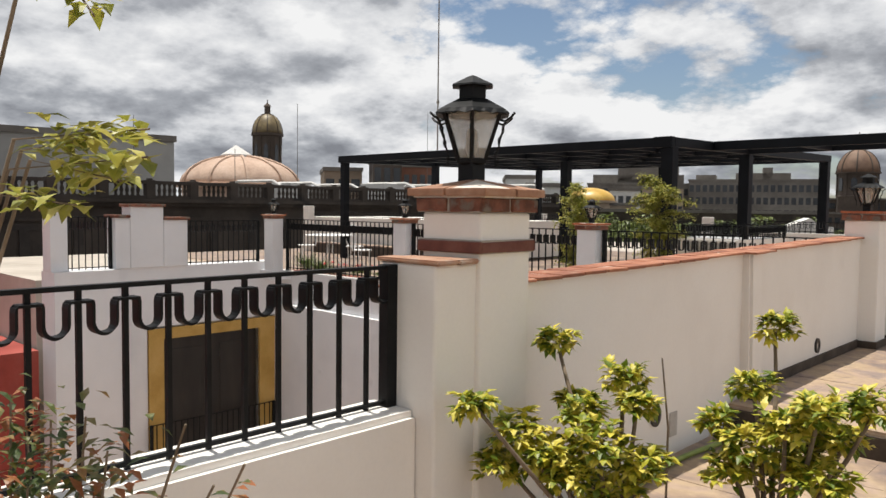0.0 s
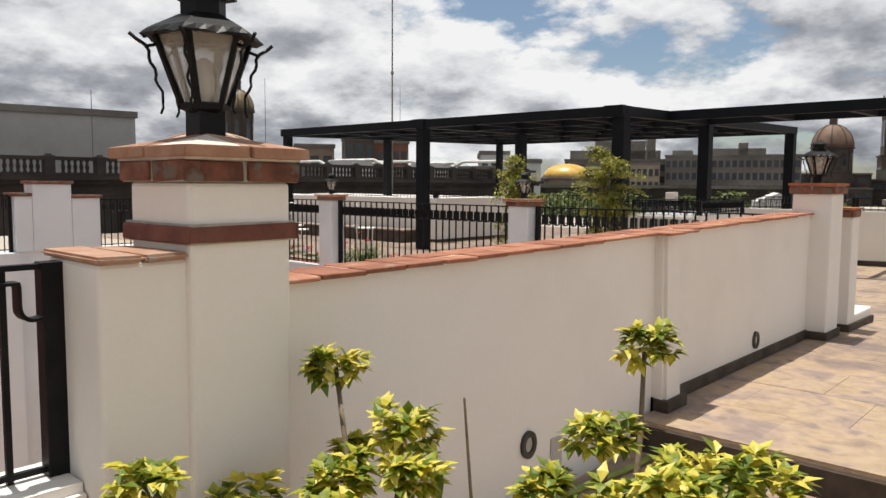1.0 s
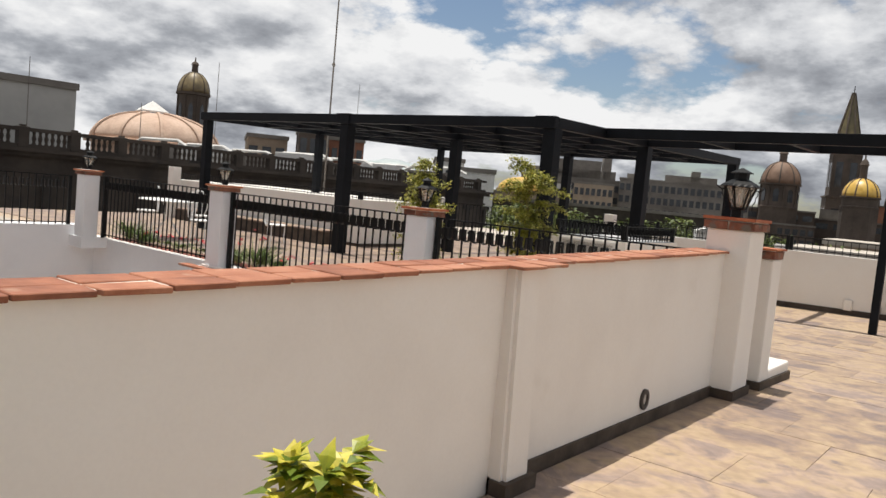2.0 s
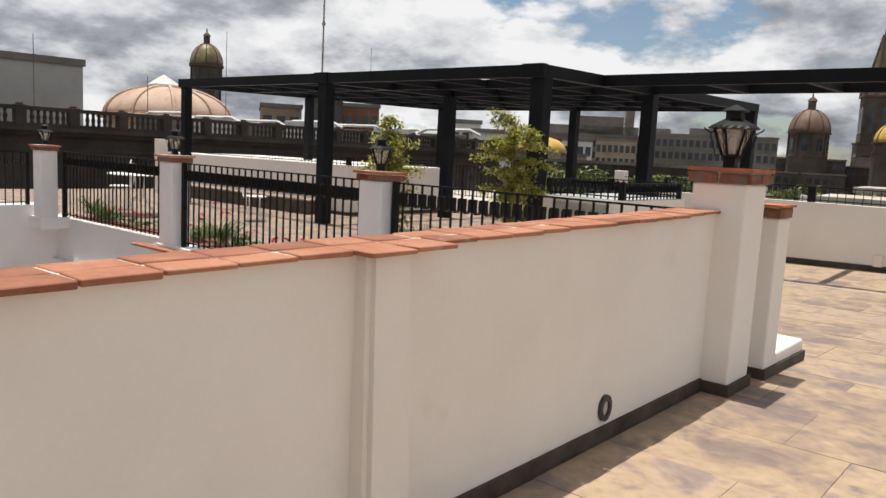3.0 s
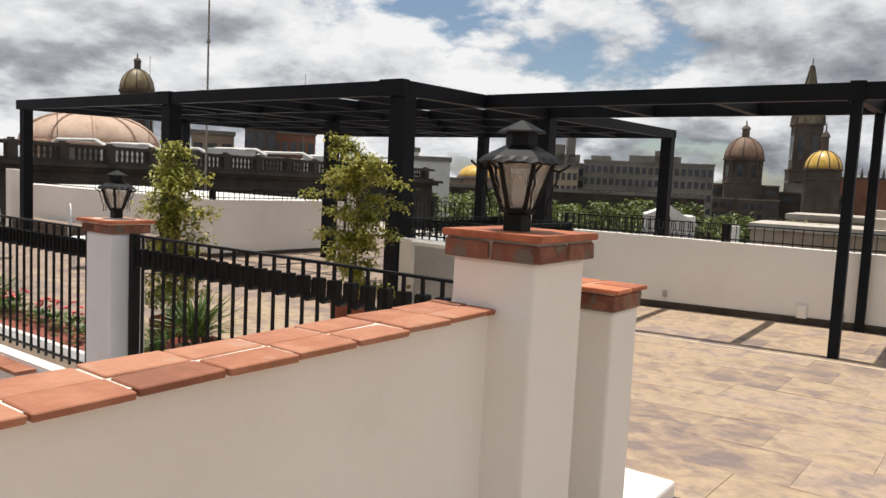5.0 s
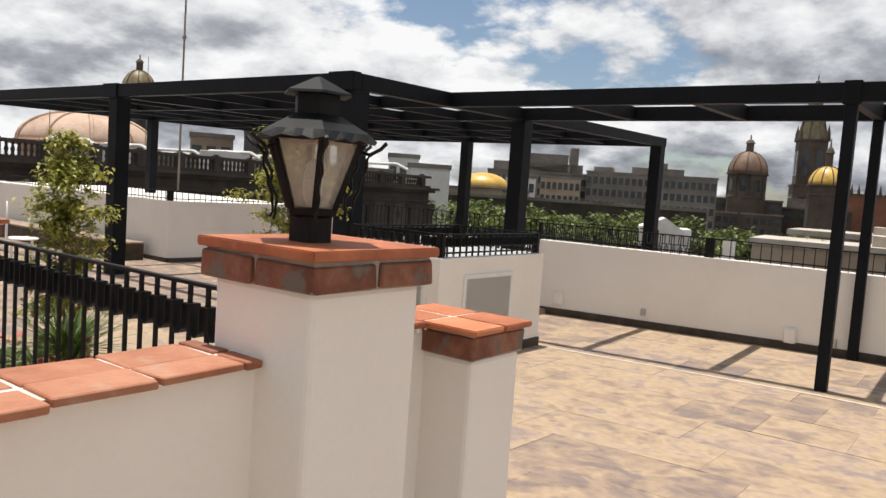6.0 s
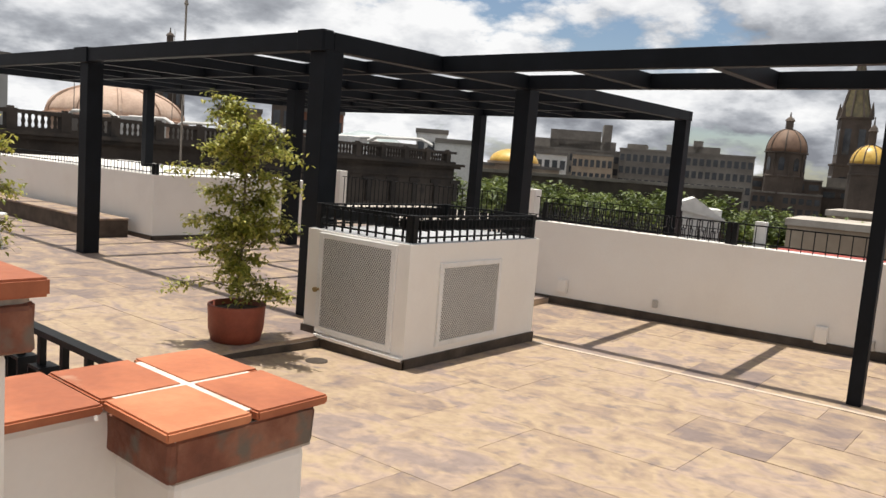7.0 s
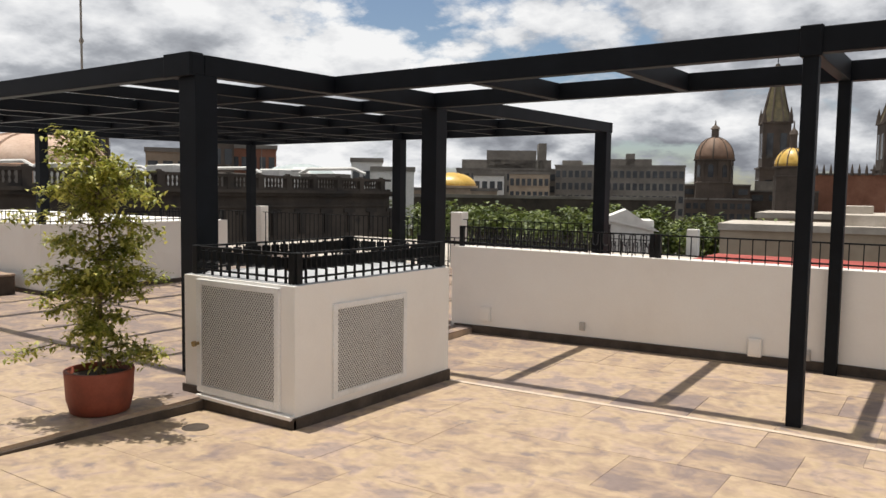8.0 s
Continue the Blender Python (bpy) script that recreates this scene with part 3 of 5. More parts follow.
def railing(loc, along, length, z0, z1, pitch, label, scroll="u", posts=(True, True), u_drop=0.10, bar=0.0075, band_top=0.06, group="terrace railings", weight=1.0):
    """A wrought iron railing from loc along x or y: rails, pickets and a bent flat bar woven between them."""
    R = thing("railing", loc, label, "railing", group)
    ax = Vector((1, 0, 0)) if along == "x" else Vector((0, 1, 0))
    nx = Vector((0, 1, 0)) if along == "x" else Vector((1, 0, 0))

    def bar_box(u0, u1, w, a, b):
        p, q = ax * u0 - nx * w, ax * u1 + nx * w
        return B(((p.x, p.y, a), (q.x, q.y, b)))

    part("top_rail", bar_box(0, length, 0.014, z1 - 0.014, z1), IRON, R)
    part("bottom_rail", bar_box(0, length, 0.008, z0 + 0.03, z0 + 0.045), IRON, R)
    n = max(2, round(length / pitch))
    step = length / n
    bar *= weight
    me = mesh_of("picket", B(((-bar, -bar, z0), (bar, bar, z1 - 0.012))), IRON)
    for k in range(1, n):
        piece("picket", me, R, ax * (k * step))
    me = mesh_of("post", B(((-0.026, -0.026, z0 - 0.02), (0.026, 0.026, z1 + 0.004)), bevel=0.003), IRON)
    if posts[0]:
        piece("post", me, R, ax * 0.02)
    if posts[1]:
        piece("post", me, R, ax * (length - 0.02))
    if scroll == "u":
        zt = z1 - band_top
        bm = bmesh.new()
        hw = step * 0.25
        pts = [(-step * 0.5, zt), (-hw * 1.08, zt), (-hw, zt - 0.012)]
        pts += [(-hw * math.cos(a), zt - u_drop + hw - hw * math.sin(a)) for a in [i * math.pi / 10 for i in range(11)]]
        pts += [(hw, zt - 0.012), (hw * 1.08, zt), (step * 0.5, zt)]
        strip(bm, [ax * u + Vector((0, 0, z)) for u, z in pts], nx, 0.046 * weight, Vector((0, 0, 1)) * 0.6 + ax * 0.6, 0.013 * weight)
        me = mesh_of("scroll", bm, IRON)
        for k in range(n):
            piece("scroll", me, R, ax * ((k + 0.5) * step) + nx * 0.004)
    elif scroll == "band":
        zt = z1 - band_top
        part("band", bar_box(0, length, 0.018, zt - u_drop * 0.5, zt), IRON, R)
    return R


# near railing over the low wall, bays of about 13 cm
railing((-1.345, -5.85, 0), "y", 8.1, 0.585, 1.155, 0.13, "black iron railing with a wavy flat bar on a low wall", u_drop=0.095, band_top=0.045)
# fence between terrace and patio
for x0, x1 in ((-4.44, -1.37), (-7.99, -4.76), (-11.76, -8.31)):
    railing((x0 + 0.01, 8.78 if x0 > -9 else 8.96, 0), "x", x1 - x0 - 0.02, 0.10, 1.10, 0.115, "black wrought iron fence with a wavy flat bar between white pillars", u_drop=0.12, band_top=0.09, group="fence panels")
railing((-12.3, 7.08, 0), "y", 1.58, 0.24, 1.06, 0.115, "black wrought iron fence above the patio", u_drop=0.12, band_top=0.09, group="fence panels")
railing((-12.3, 4.97, 0), "y", 0.76, 0.24, 1.14, 0.115, "black wrought iron fence above the patio", u_drop=0.12, band_top=0.09, group="fence panels")
# back parapet
railing((-5.2, 16.22, 0), "x", 2.34, 0.93, 1.165, 0.115, "low black iron railing along the back parapet", u_drop=0.12, band_top=0.02, group="low railings", weight=0.6)
railing((-2.84, 16.22, 0), "x", 9.5, 0.93, 1.165, 0.115, "low black iron railing along the back parapet", scroll="", group="low railings", weight=0.6)
# round the top of the enclosure
for loc, al, ln in (((-5.12, 12.42, 0), "x", 1.08), ((-5.12, 14.15, 0), "x", 1.08), ((-4.045, 12.42, 0), "y", 1.73), ((-5.13, 12.42, 0), "y", 1.73)):
    railing(loc, al, ln, 0.912, 1.125, 0.10, "low black iron railing round the enclosure roof", u_drop=0.085, band_top=0.035, group="low railings", weight=0.95)

# ---- enclosure details ----


PERF = bpy.data.materials.new("perforated_sheet")
PERF.use_nodes = True
nt = PERF.node_tree
bs = nt.nodes["Principled BSDF"]
bs.inputs["Roughness"].default_value = 0.5
bs.inputs["Base Color"].default_value = (0.74, 0.73, 0.70, 1)


def sheet(face, u0, u1, z0, z1, pitch, web):
    """An expanded metal sheet: two sets of slanting strands cut to the frame."""
    bm = bmesh.new()

    def put(u, z):
        return bm.verts.new((u, face[1], z) if face[0] == "y" else (face[1], u, z))

    w, h = u1 - u0, z1 - z0
    for sign in (1, -1):
        c = -h
        while c < w + h:
            # strand u = c + sign * 0.8 * z, clipped to the frame
            k = 0.8
            a, b = ((c, 0.0), (c + k * h, h)) if sign > 0 else ((c + k * h, 0.0), (c, h))
            lo, hi = 0.0, 1.0
            du = b[0] - a[0]
            t0, t1 = sorted(((0 - a[0]) / du, (w - a[0]) / du))
            lo, hi = max(lo, t0), min(hi, t1)
            if hi - lo > 0.01:
                p = (u0 + a[0] + du * lo, z0 + h * lo)
                q = (u0 + a[0] + du * hi, z0 + h * hi)
                bm.faces.new((put(p[0] - web / 2, p[1]), put(p[0] + web / 2, p[1]), put(q[0] + web / 2, q[1]), put(q[0] - web / 2, q[1])))
            c += pitch
    return bm


# colour of the sheets that stand in for shade behind the mesh
INSIDE_SHADE = material("inside_shade", [(0.15, 0.148, 0.14), (0.20, 0.198, 0.19), (0.27, 0.265, 0.255)], 3, 0.9)
eo = Vector((-4.58, 13.28, 0))


def rel(v):
    return tuple(Vector(v) - eo)


door = part("door", B((rel((-5.01, 12.335, 0.03)), rel((-4.96, 12.359, 0.885))), (rel((-4.17, 12.335, 0.03)), rel((-4.12, 12.359, 0.885))), (rel((-4.96, 12.335, 0.84)), rel((-4.17, 12.359, 0.885))), (rel((-4.96, 12.335, 0.03)), rel((-4.17, 12.359, 0.085))), bevel=0.002), WHITE_METAL, enc, "white perforated metal door")
# added grey sheet over the solid body, painted as the shaded inside
part("shade_backing", B((rel((-4.96, 12.352, 0.085)), rel((-4.17, 12.358, 0.84)))), INSIDE_SHADE, door)
bm = sheet(("y", 12.341 - eo.y), -4.96 - eo.x, -4.17 - eo.x, 0.085, 0.84, 0.026, 0.0115)
tagged(part("perforated_sheet", bm, PERF, door), kind="stuff")
bm = bmesh.new()
tube(bm, [rel((-4.985, 12.335, 0.40)), rel((-4.985, 12.30, 0.40))], 0.012, 10)
tube(bm, [rel((-4.985, 12.305, 0.40)), rel((-4.985, 12.285, 0.40))], 0.022, 12)
part("knob", bm, material("brass_knob", [(0.35, 0.25, 0.13), (0.45, 0.33, 0.18), (0.5, 0.4, 0.25)], 8, 0.3, 0.9, bump=0), door, "small round brass knob")
vent = part("vent", B((rel((-3.992, 12.73, 0.055)), rel((-3.972, 12.775, 0.745))), (rel((-3.992, 13.545, 0.055)), rel((-3.972, 13.59, 0.745))), (rel((-3.992, 12.775, 0.705)), rel((-3.972, 13.545, 0.745))), (rel((-3.992, 12.775, 0.055)), rel((-3.972, 13.545, 0.095))), bevel=0.002), WHITE_METAL, enc, "white framed perforated vent")
part("shade_backing", B((rel((-3.989, 12.775, 0.095)), rel((-3.984, 13.545, 0.705)))), INSIDE_SHADE, vent)
tagged(part("perforated_sheet", sheet(("x", -3.978 - eo.x), 12.775 - eo.y, 13.545 - eo.y, 0.095, 0.705, 0.026, 0.0115), PERF, vent), kind="stuff")
part("plinth_edge", B((rel((-5.0, 12.315, -0.012)), rel((-3.99, 12.36, 0.012)))), STUCCO, enc)

# ---- small fixtures ----
GREY_BOX = material("grey_plastic", [(0.42, 0.39, 0.35), (0.48, 0.45, 0.41), (0.54, 0.51, 0.47)], 6, 0.6, bump=0.03)
for x0, z0, w, h, d, m, lab in ((-4.83, 0.09, 0.13, 0.17, 0.05, STUCCO, "white cable box on the back wall"), (-3.60, 0.12, 0.06, 0.09, 0.03, GREY_BOX, "small grey power outlet on the back wall"), (-1.90, 0.08, 0.12, 0.17, 0.05, STUCCO, "white cable box on the back wall"), (-1.42, 0.10, 0.05, 0.10, 0.03, GREY_BOX, "small grey power outlet on the back wall")):
    o = thing("wall_outlet", (x0, 16.12, z0), lab, "outlet", "outlets on the wall")
    part("housing", B(((0, -d, 0), (w, 0.0, h)), bevel=0.008), m, o)
    part("cover", B(((0.012, -d - 0.006, 0.02), (w - 0.012, -d + 0.001, h - 0.02)), bevel=0.002), m, o)
RUBBER = material("dark_rubber", [(0.03, 0.027, 0.025), (0.05, 0.045, 0.04), (0.07, 0.06, 0.055)], 10, 0.6)
for y, z in ((4.155, 0.215), (6.905, 0.27)):
    o = thing("drain_ring", (WX, y, z), "dark round drain spout ring in the white parapet", "drain", "drain rings")
    bm = bmesh.new()
    ro, ri = 0.062, 0.036
    rings = []
    for r, x in ((ro, -0.004), (ro, 0.016), (ri, 0.016), (ri, -0.004)):
        rings.append([bm.verts.new((x, r * 0.85 * math.cos(k * math.tau / 20), r * math.sin(k * math.tau / 20))) for k in range(20)])
    for a, b in zip(rings, rings[1:]):
        for k in range(20):
            bm.faces.new((a[k], a[(k + 1) % 20], b[(k + 1) % 20], b[k]))
    part("ring", bm, RUBBER, o)
    bm = bmesh.new()
    lathe(bm, [(ri, 0), (ri, 0.006)], 16)
    bmesh.ops.rotate(bm, verts=bm.verts, cent=(0, 0, 0), matrix=Matrix.Rotation(radians(90), 3, "Y"))
    part("cap", bm, GREY_BOX, o)
o = thing("junction_cover", (WX, 4.38, 0.12), "small grey cover plate low on the white parapet", "cover plate")
part("plate", B(((-0.002, -0.045, -0.07), (0.008, 0.045, 0.075)), bevel=0.004), GREY_BOX, o)
o = thing("garden_hose", (0, 0, 0), "green garden hose lying along the foot of the parapet", "hose")
bm = bmesh.new()
tube(bm, [(-1.08 + 0.03 * math.sin(y * 4.1), y, LOW + 0.02) for y in [2.9 + 0.1 * k for k in range(22)]], 0.016, 8)
part("hose", bm, material("green_rubber", [(0.12, 0.16, 0.03), (0.2, 0.26, 0.05), (0.28, 0.33, 0.08)], 6, 0.5), o, smooth=True)
o = thing("floor_drain", (-4.56, 11.98, floor_z(-4.56, 11.98)), "round dark metal floor drain in the paving", "drain")
bm = bmesh.new()
lathe(bm, [(0.09, 0.0), (0.09, 0.006), (0.075, 0.007), (0.07, 0.004)], 20)
part("grate", bm, SKIRT, o)

# ---- patio door ----
YELLOW = material("ochre_paint", [(0.42, 0.26, 0.06), (0.52, 0.33, 0.09), (0.58, 0.38, 0.13)], 2, 0.8, bump=0.1)
d = thing("balcony_door", (-12.2, 7.6, -3.5), "dark wooden double door in an ochre painted surround", "door")
part("surround", B(((-0.02, -1.28, 0), (0.03, -1.0, 2.62)), ((-0.02, 1.0, 0), (0.03, 1.35, 2.62)), ((-0.02, -1.0, 2.42), (0.03, 1.0, 2.62))), YELLOW, d)
DARK_WOOD = material("dark_wood", [(0.012, 0.010, 0.008), (0.022, 0.018, 0.014), (0.035, 0.028, 0.022)], 4, 0.35, stretch=(1, 1, 0.2))
for s0 in (-1.0, 0.0):
    lf = part("door_leaf", B(((-0.15, s0 + 0.01, 0), (-0.10, s0 + 0.99, 2.40)), bevel=0.005), DARK_WOOD, d)
    part("panel", B(((-0.105, s0 + 0.18, 0.3), (-0.085, s0 + 0.82, 2.2)), bevel=0.01), DARK_WOOD, lf)
railing((-12.1, 6.3, -3.5), "y", 2.6, 0.0, 0.9, 0.12, "black iron balcony railing before a dark door", scroll="", group="patio railings")
d = thing("patio_window", (-9.35, 9.06, -3.5), "tall window with an ochre painted surround", "window")
part("surround", B(((-0.32, -0.03, 0), (-0.2, 0.0, 2.55)), ((0.2, -0.03, 0), (0.32, 0.0, 2.55)), ((-0.2, -0.03, 1.6), (0.2, 0.0, 2.55))), YELLOW, d)
part("pane", B(((-0.2, -0.012, 0), (0.2, -0.002, 1.6))), DARK_WOOD, d)
d = thing("patio_opening", (-11.3, 9.06, -3.85), "dark low window under a slanting sill", "window")
part("pane", B(((-0.8, -0.02, 0), (0.8, -0.002, 1.35))), DARK_WOOD, d)
part("frame", B(((-0.86, -0.03, 0), (-0.8, -0.002, 1.41)), ((0.8, -0.03, 0), (0.86, -0.002, 1.41)), ((-0.8, -0.03, 1.35), (0.8, -0.002, 1.41))), STUCCO_SHADED, d)
d = thing("parapet_ledge", (-8.97, 8.5, 0.04), "narrow terracotta ledge at the foot of the fence", "ledge")
part("slab", B(((0.3, -0.03, 0), (3.6, 0.115, 0.03)), bevel=0.006), TILE_RAIL, d)
part("painted_lip", B(((0.6, 0.122, 0.03), (3.9, 0.17, 0.052))), STUCCO, d)

# white block and low seat across the terrace
structure("wall_block_far", B(((-18.5, 14.3, 0.0), (-11.1, 17.6, 1.02))), STUCCO, "white stucco block with a low railing on the far terrace")
structure("baseboard_far", B(((-11.1, 14.285, TERRACE), (-11.085, 17.6, TERRACE + 0.07)), ((-18.5, 14.285, TERRACE), (-11.085, 14.3, TERRACE + 0.07))), SKIRT, "dark stone skirting")
railing((-18.4, 14.36, 0), "x", 7.2, 1.02, 1.19, 0.115, "low black iron railing on the white block", scroll="", group="low railings", weight=0.6)
railing((-11.16, 14.36, 0), "y", 3.2, 1.02, 1.19, 0.115, "low black iron railing on the white block", scroll="", group="low railings", weight=0.6)
d = thing("stone_bench", (-13.2, 13.85, TERRACE), "low brown stone seat before the white block", "bench")
part("seat_body", B(((-4.0, -0.2, 0), (1.65, 0.3, 0.27)), bevel=0.01), SKIRT, d)
part("seat_top", B(((-4.02, -0.22, 0.27), (1.67, 0.3, 0.30)), bevel=0.006), STONE, d)
d = thing("white_post", (-17.9, 14.0, TERRACE), "plain white stucco post on the terrace", "post")
part("shaft", B(((-0.12, -0.12, 0), (0.12, 0.12, 1.35)), bevel=0.01), STUCCO, d)

# ---- plants ----


def leaf_material(name, cols, rough=0.45, trans=0.25):
    m = material(name, cols, 9, rough, bump=0.05, island=0.6, fine=40)
    bs = m.node_tree.nodes["Principled BSDF"]
    bs.inputs["Subsurface Weight"].default_value = 0.0
    tr = m.node_tree.nodes.new("ShaderNodeBsdfTranslucent")
    mix = m.node_tree.nodes.new("ShaderNodeMixShader")
    mix.inputs[0].default_value = trans
    out = m.node_tree.nodes["Material Output"]
    src = bs.inputs["Base Color"].links[0].from_socket
    m.node_tree.links.new(src, tr.inputs[0])
    m.node_tree.links.new(bs.outputs[0], mix.inputs[1])
    m.node_tree.links.new(tr.outputs[0], mix.inputs[2])
    m.node_tree.links.new(mix.outputs[0], out.inputs[0])
    return m


VARIEGATED = leaf_material("variegated_leaf", [(0.13, 0.19, 0.015), (0.36, 0.38, 0.03), (0.62, 0.54, 0.05), (0.74, 0.64, 0.12)])
GREEN = leaf_material("fresh_green_leaf", [(0.17, 0.19, 0.025), (0.34, 0.35, 0.055), (0.54, 0.50, 0.13)], 0.45, 0.34)
OLIVE = leaf_material("olive_leaf", [(0.05, 0.08, 0.015), (0.10, 0.13, 0.03), (0.22, 0.17, 0.05), (0.33, 0.12, 0.04)])
CITY_GREEN = leaf_material("plaza_tree_leaf", [(0.05, 0.075, 0.012), (0.11, 0.15, 0.026), (0.20, 0.235, 0.052)])
BARK = material("grey_bark", [(0.12, 0.09, 0.06), (0.2, 0.15, 0.1), (0.28, 0.22, 0.16)], 12, 0.9, bump=0.5)


def leaf(bm, base, way, up, length, width):
    """One pointed leaf, folded along its rib and bent down at the tip."""
    way = way.normalized()
    side = way.cross(up)
    if side.length < 1e-3:
        side = way.cross(Vector((1, 0, 0.2)))
    side.normalize()
    nrm = side.cross(way)
    p0 = bm.verts.new(base)
    l1, r1 = (bm.verts.new(base + way * length * 0.45 + side * s * width / 2 + nrm * width * 0.12) for s in (-1, 1))
    m1 = bm.verts.new(base + way * length * 0.5)
    tip = bm.verts.new(base + way * length - nrm * length * 0.18)
    for f in ((p0, m1, l1), (p0, r1, m1), (l1, m1, tip), (m1, r1, tip)):
        bm.faces.new(f)


def rand_way(lo=-0.4, hi=1.0):
    a = random.uniform(0, math.tau)
    return Vector((math.cos(a), math.sin(a), random.uniform(lo, hi))).normalized()


def tuft(bm, c, r, n, size):
    """A tight head of leaf whorls, as on an umbrella plant."""
    c = Vector(c)
    for _ in range(n):
        d = rand_way(-0.5, 1.0)
        hub = c + d * r * random.uniform(0.25, 0.8)
        for k in range(random.randint(5, 7)):
            w = (d * 0.6 + rand_way(-0.7, 0.7)).normalized()
            leaf(bm, hub, w, Vector((0, 0, 1)), size * random.uniform(0.7, 1.1), size * 0.52)


def schefflera(loc, heads, label):
    """heads: place of each leaf head relative to loc, and its radius."""
    p = thing("umbrella_plant", loc, label, "plant", "umbrella plants")
    root = Vector((0, 0, 0))
    for hx, hy, hz, r in heads:
        h = Vector((hx, hy, hz))
        mid = root.lerp(h, 0.5) + Vector((-h.x * 0.12, -h.y * 0.12, -0.03))
        pts = [root, root.lerp(mid, 0.6) + Vector((0, 0, 0.02)), mid, mid.lerp(h, 0.55) + Vector((0.012, -0.01, 0.0)), h]
        bm = bmesh.new()
        tube(bm, pts, 0.013, 6, 0.007)
        st = part("stem", bm, BARK, p, smooth=True)
        bm = bmesh.new()
        tuft(bm, h, r * 1.3, int(12 + r * 330), 0.056)
        part("leaves", bm, VARIEGATED, st)


POT_RED = material("red_clay_pot", [(0.16, 0.035, 0.018), (0.23, 0.05, 0.025), (0.28, 0.075, 0.04)], 5, 0.6, bump=0.15)
SOIL = material("dark_soil", [(0.02, 0.014, 0.01), (0.04, 0.03, 0.02), (0.06, 0.045, 0.03)], 20, 0.95, bump=0.8)


def pot(parent, r, h, mat):
    bm = bmesh.new()
    lathe(bm, [(r * 0.78, 0), (r * 0.86, 0.01), (r * 0.97, h * 0.35), (r, h * 0.8), (r * 1.02, h - 0.01), (r * 1.01, h), (r * 0.93, h), (r * 0.92, h - 0.05)], 32)
    part("pot", bm, mat, parent, smooth=True)
    bm = bmesh.new()
    lathe(bm, [(r * 0.92, h - 0.055), (r * 0.9, h - 0.045)], 24)
    part("soil", bm, SOIL, parent)


# umbrella plants beside the walk: each head where it stands
SX, SY = -0.62, 2.70
schefflera((SX, SY, LOW), [(-0.40, 0.20, 0.87, 0.075), (-0.02, 0.10, 0.79, 0.08), (-0.345, 0.22, 0.63, 0.045), (-0.30, -0.44, 0.73, 0.07), (-0.12, -0.02, 0.66, 0.085), (0.06, 0.06, 0.70, 0.08), (-0.30, -0.18, 0.58, 0.10), (-0.18, -0.15, 0.52, 0.10), (0.02, -0.14, 0.60, 0.10), (-0.36, -0.20, 0.45, 0.10), (-0.06, -0.15, 0.46, 0.11), (0.12, 0.0, 0.52, 0.10), (-0.22, -0.02, 0.42, 0.10), (0.05, -0.05, 0.40, 0.11)], "yellow and green variegated umbrella plant with bare stems")
TX, TY = -0.18, 3.10
schefflera((TX, TY, LOW), [(-0.16, 0.40, 0.94, 0.08), (-0.14, 0.13, 0.74, 0.085), (-0.22, -0.02, 0.62, 0.06), (0.09, 0.15, 0.69, 0.09), (0.306, 0.07, 0.745, 0.08), (0.05, -0.05, 0.66, 0.09), (0.16, -0.05, 0.72, 0.08), (-0.08, -0.05, 0.56, 0.10), (0.20, 0.12, 0.60, 0.09), (0.05, 0.08, 0.52, 0.10), (-0.14, -0.05, 0.46, 0.10), (0.18, -0.08, 0.50, 0.10), (-0.02, 0.16, 0.42, 0.10)], "taller variegated umbrella plant leaning over the walk")
o = thing("bare_twig", (-0.53, 2.93, LOW), "dry bare twig standing among the umbrella plants", "twig")
bm = bmesh.new()
tube(bm, [(0.02, -0.02, 0.0), (0.01, 0.0, 0.6), (-0.03, 0.015, 0.86)], 0.006, 6, 0.003)
part("twig", bm, BARK, o)
for x, y in ((SX, SY), (TX, TY)):
    o = thing("flower_pot", (x, y, LOW), "dark clay pot of an umbrella plant", "pot", "plant pots")
    pot(o, 0.19, 0.28, POT_RED)


def spray(name, loc, limbs, mat, label, n, size, category="shrub", start=0.25, loose=0.05, wide=0.42):
    """A loose shrub: bent twigs with single leaves along them."""
    p = thing(name, loc, label, category)
    for a, b, c in limbs:
        bm = bmesh.new()
        pts = [Vector(a), Vector(b), Vector(c)]
        tube(bm, pts, 0.006, 5, 0.002)
        tw = part("twig", bm, BARK, p)
        bm = bmesh.new()
        for _ in range(n):
            f = random.uniform(start, 1.0)
            q = pts[0].lerp(pts[1], f * 2) if f < 0.5 else pts[1].lerp(pts[2], f * 2 - 1)
            q = q + rand_way() * random.uniform(0, loose)
            leaf(bm, q, rand_way(-0.7, 0.6), Vector((0, 0, 1)), size * random.uniform(0.6, 1.2), size * wide)
        part("leaves", bm, mat, tw)


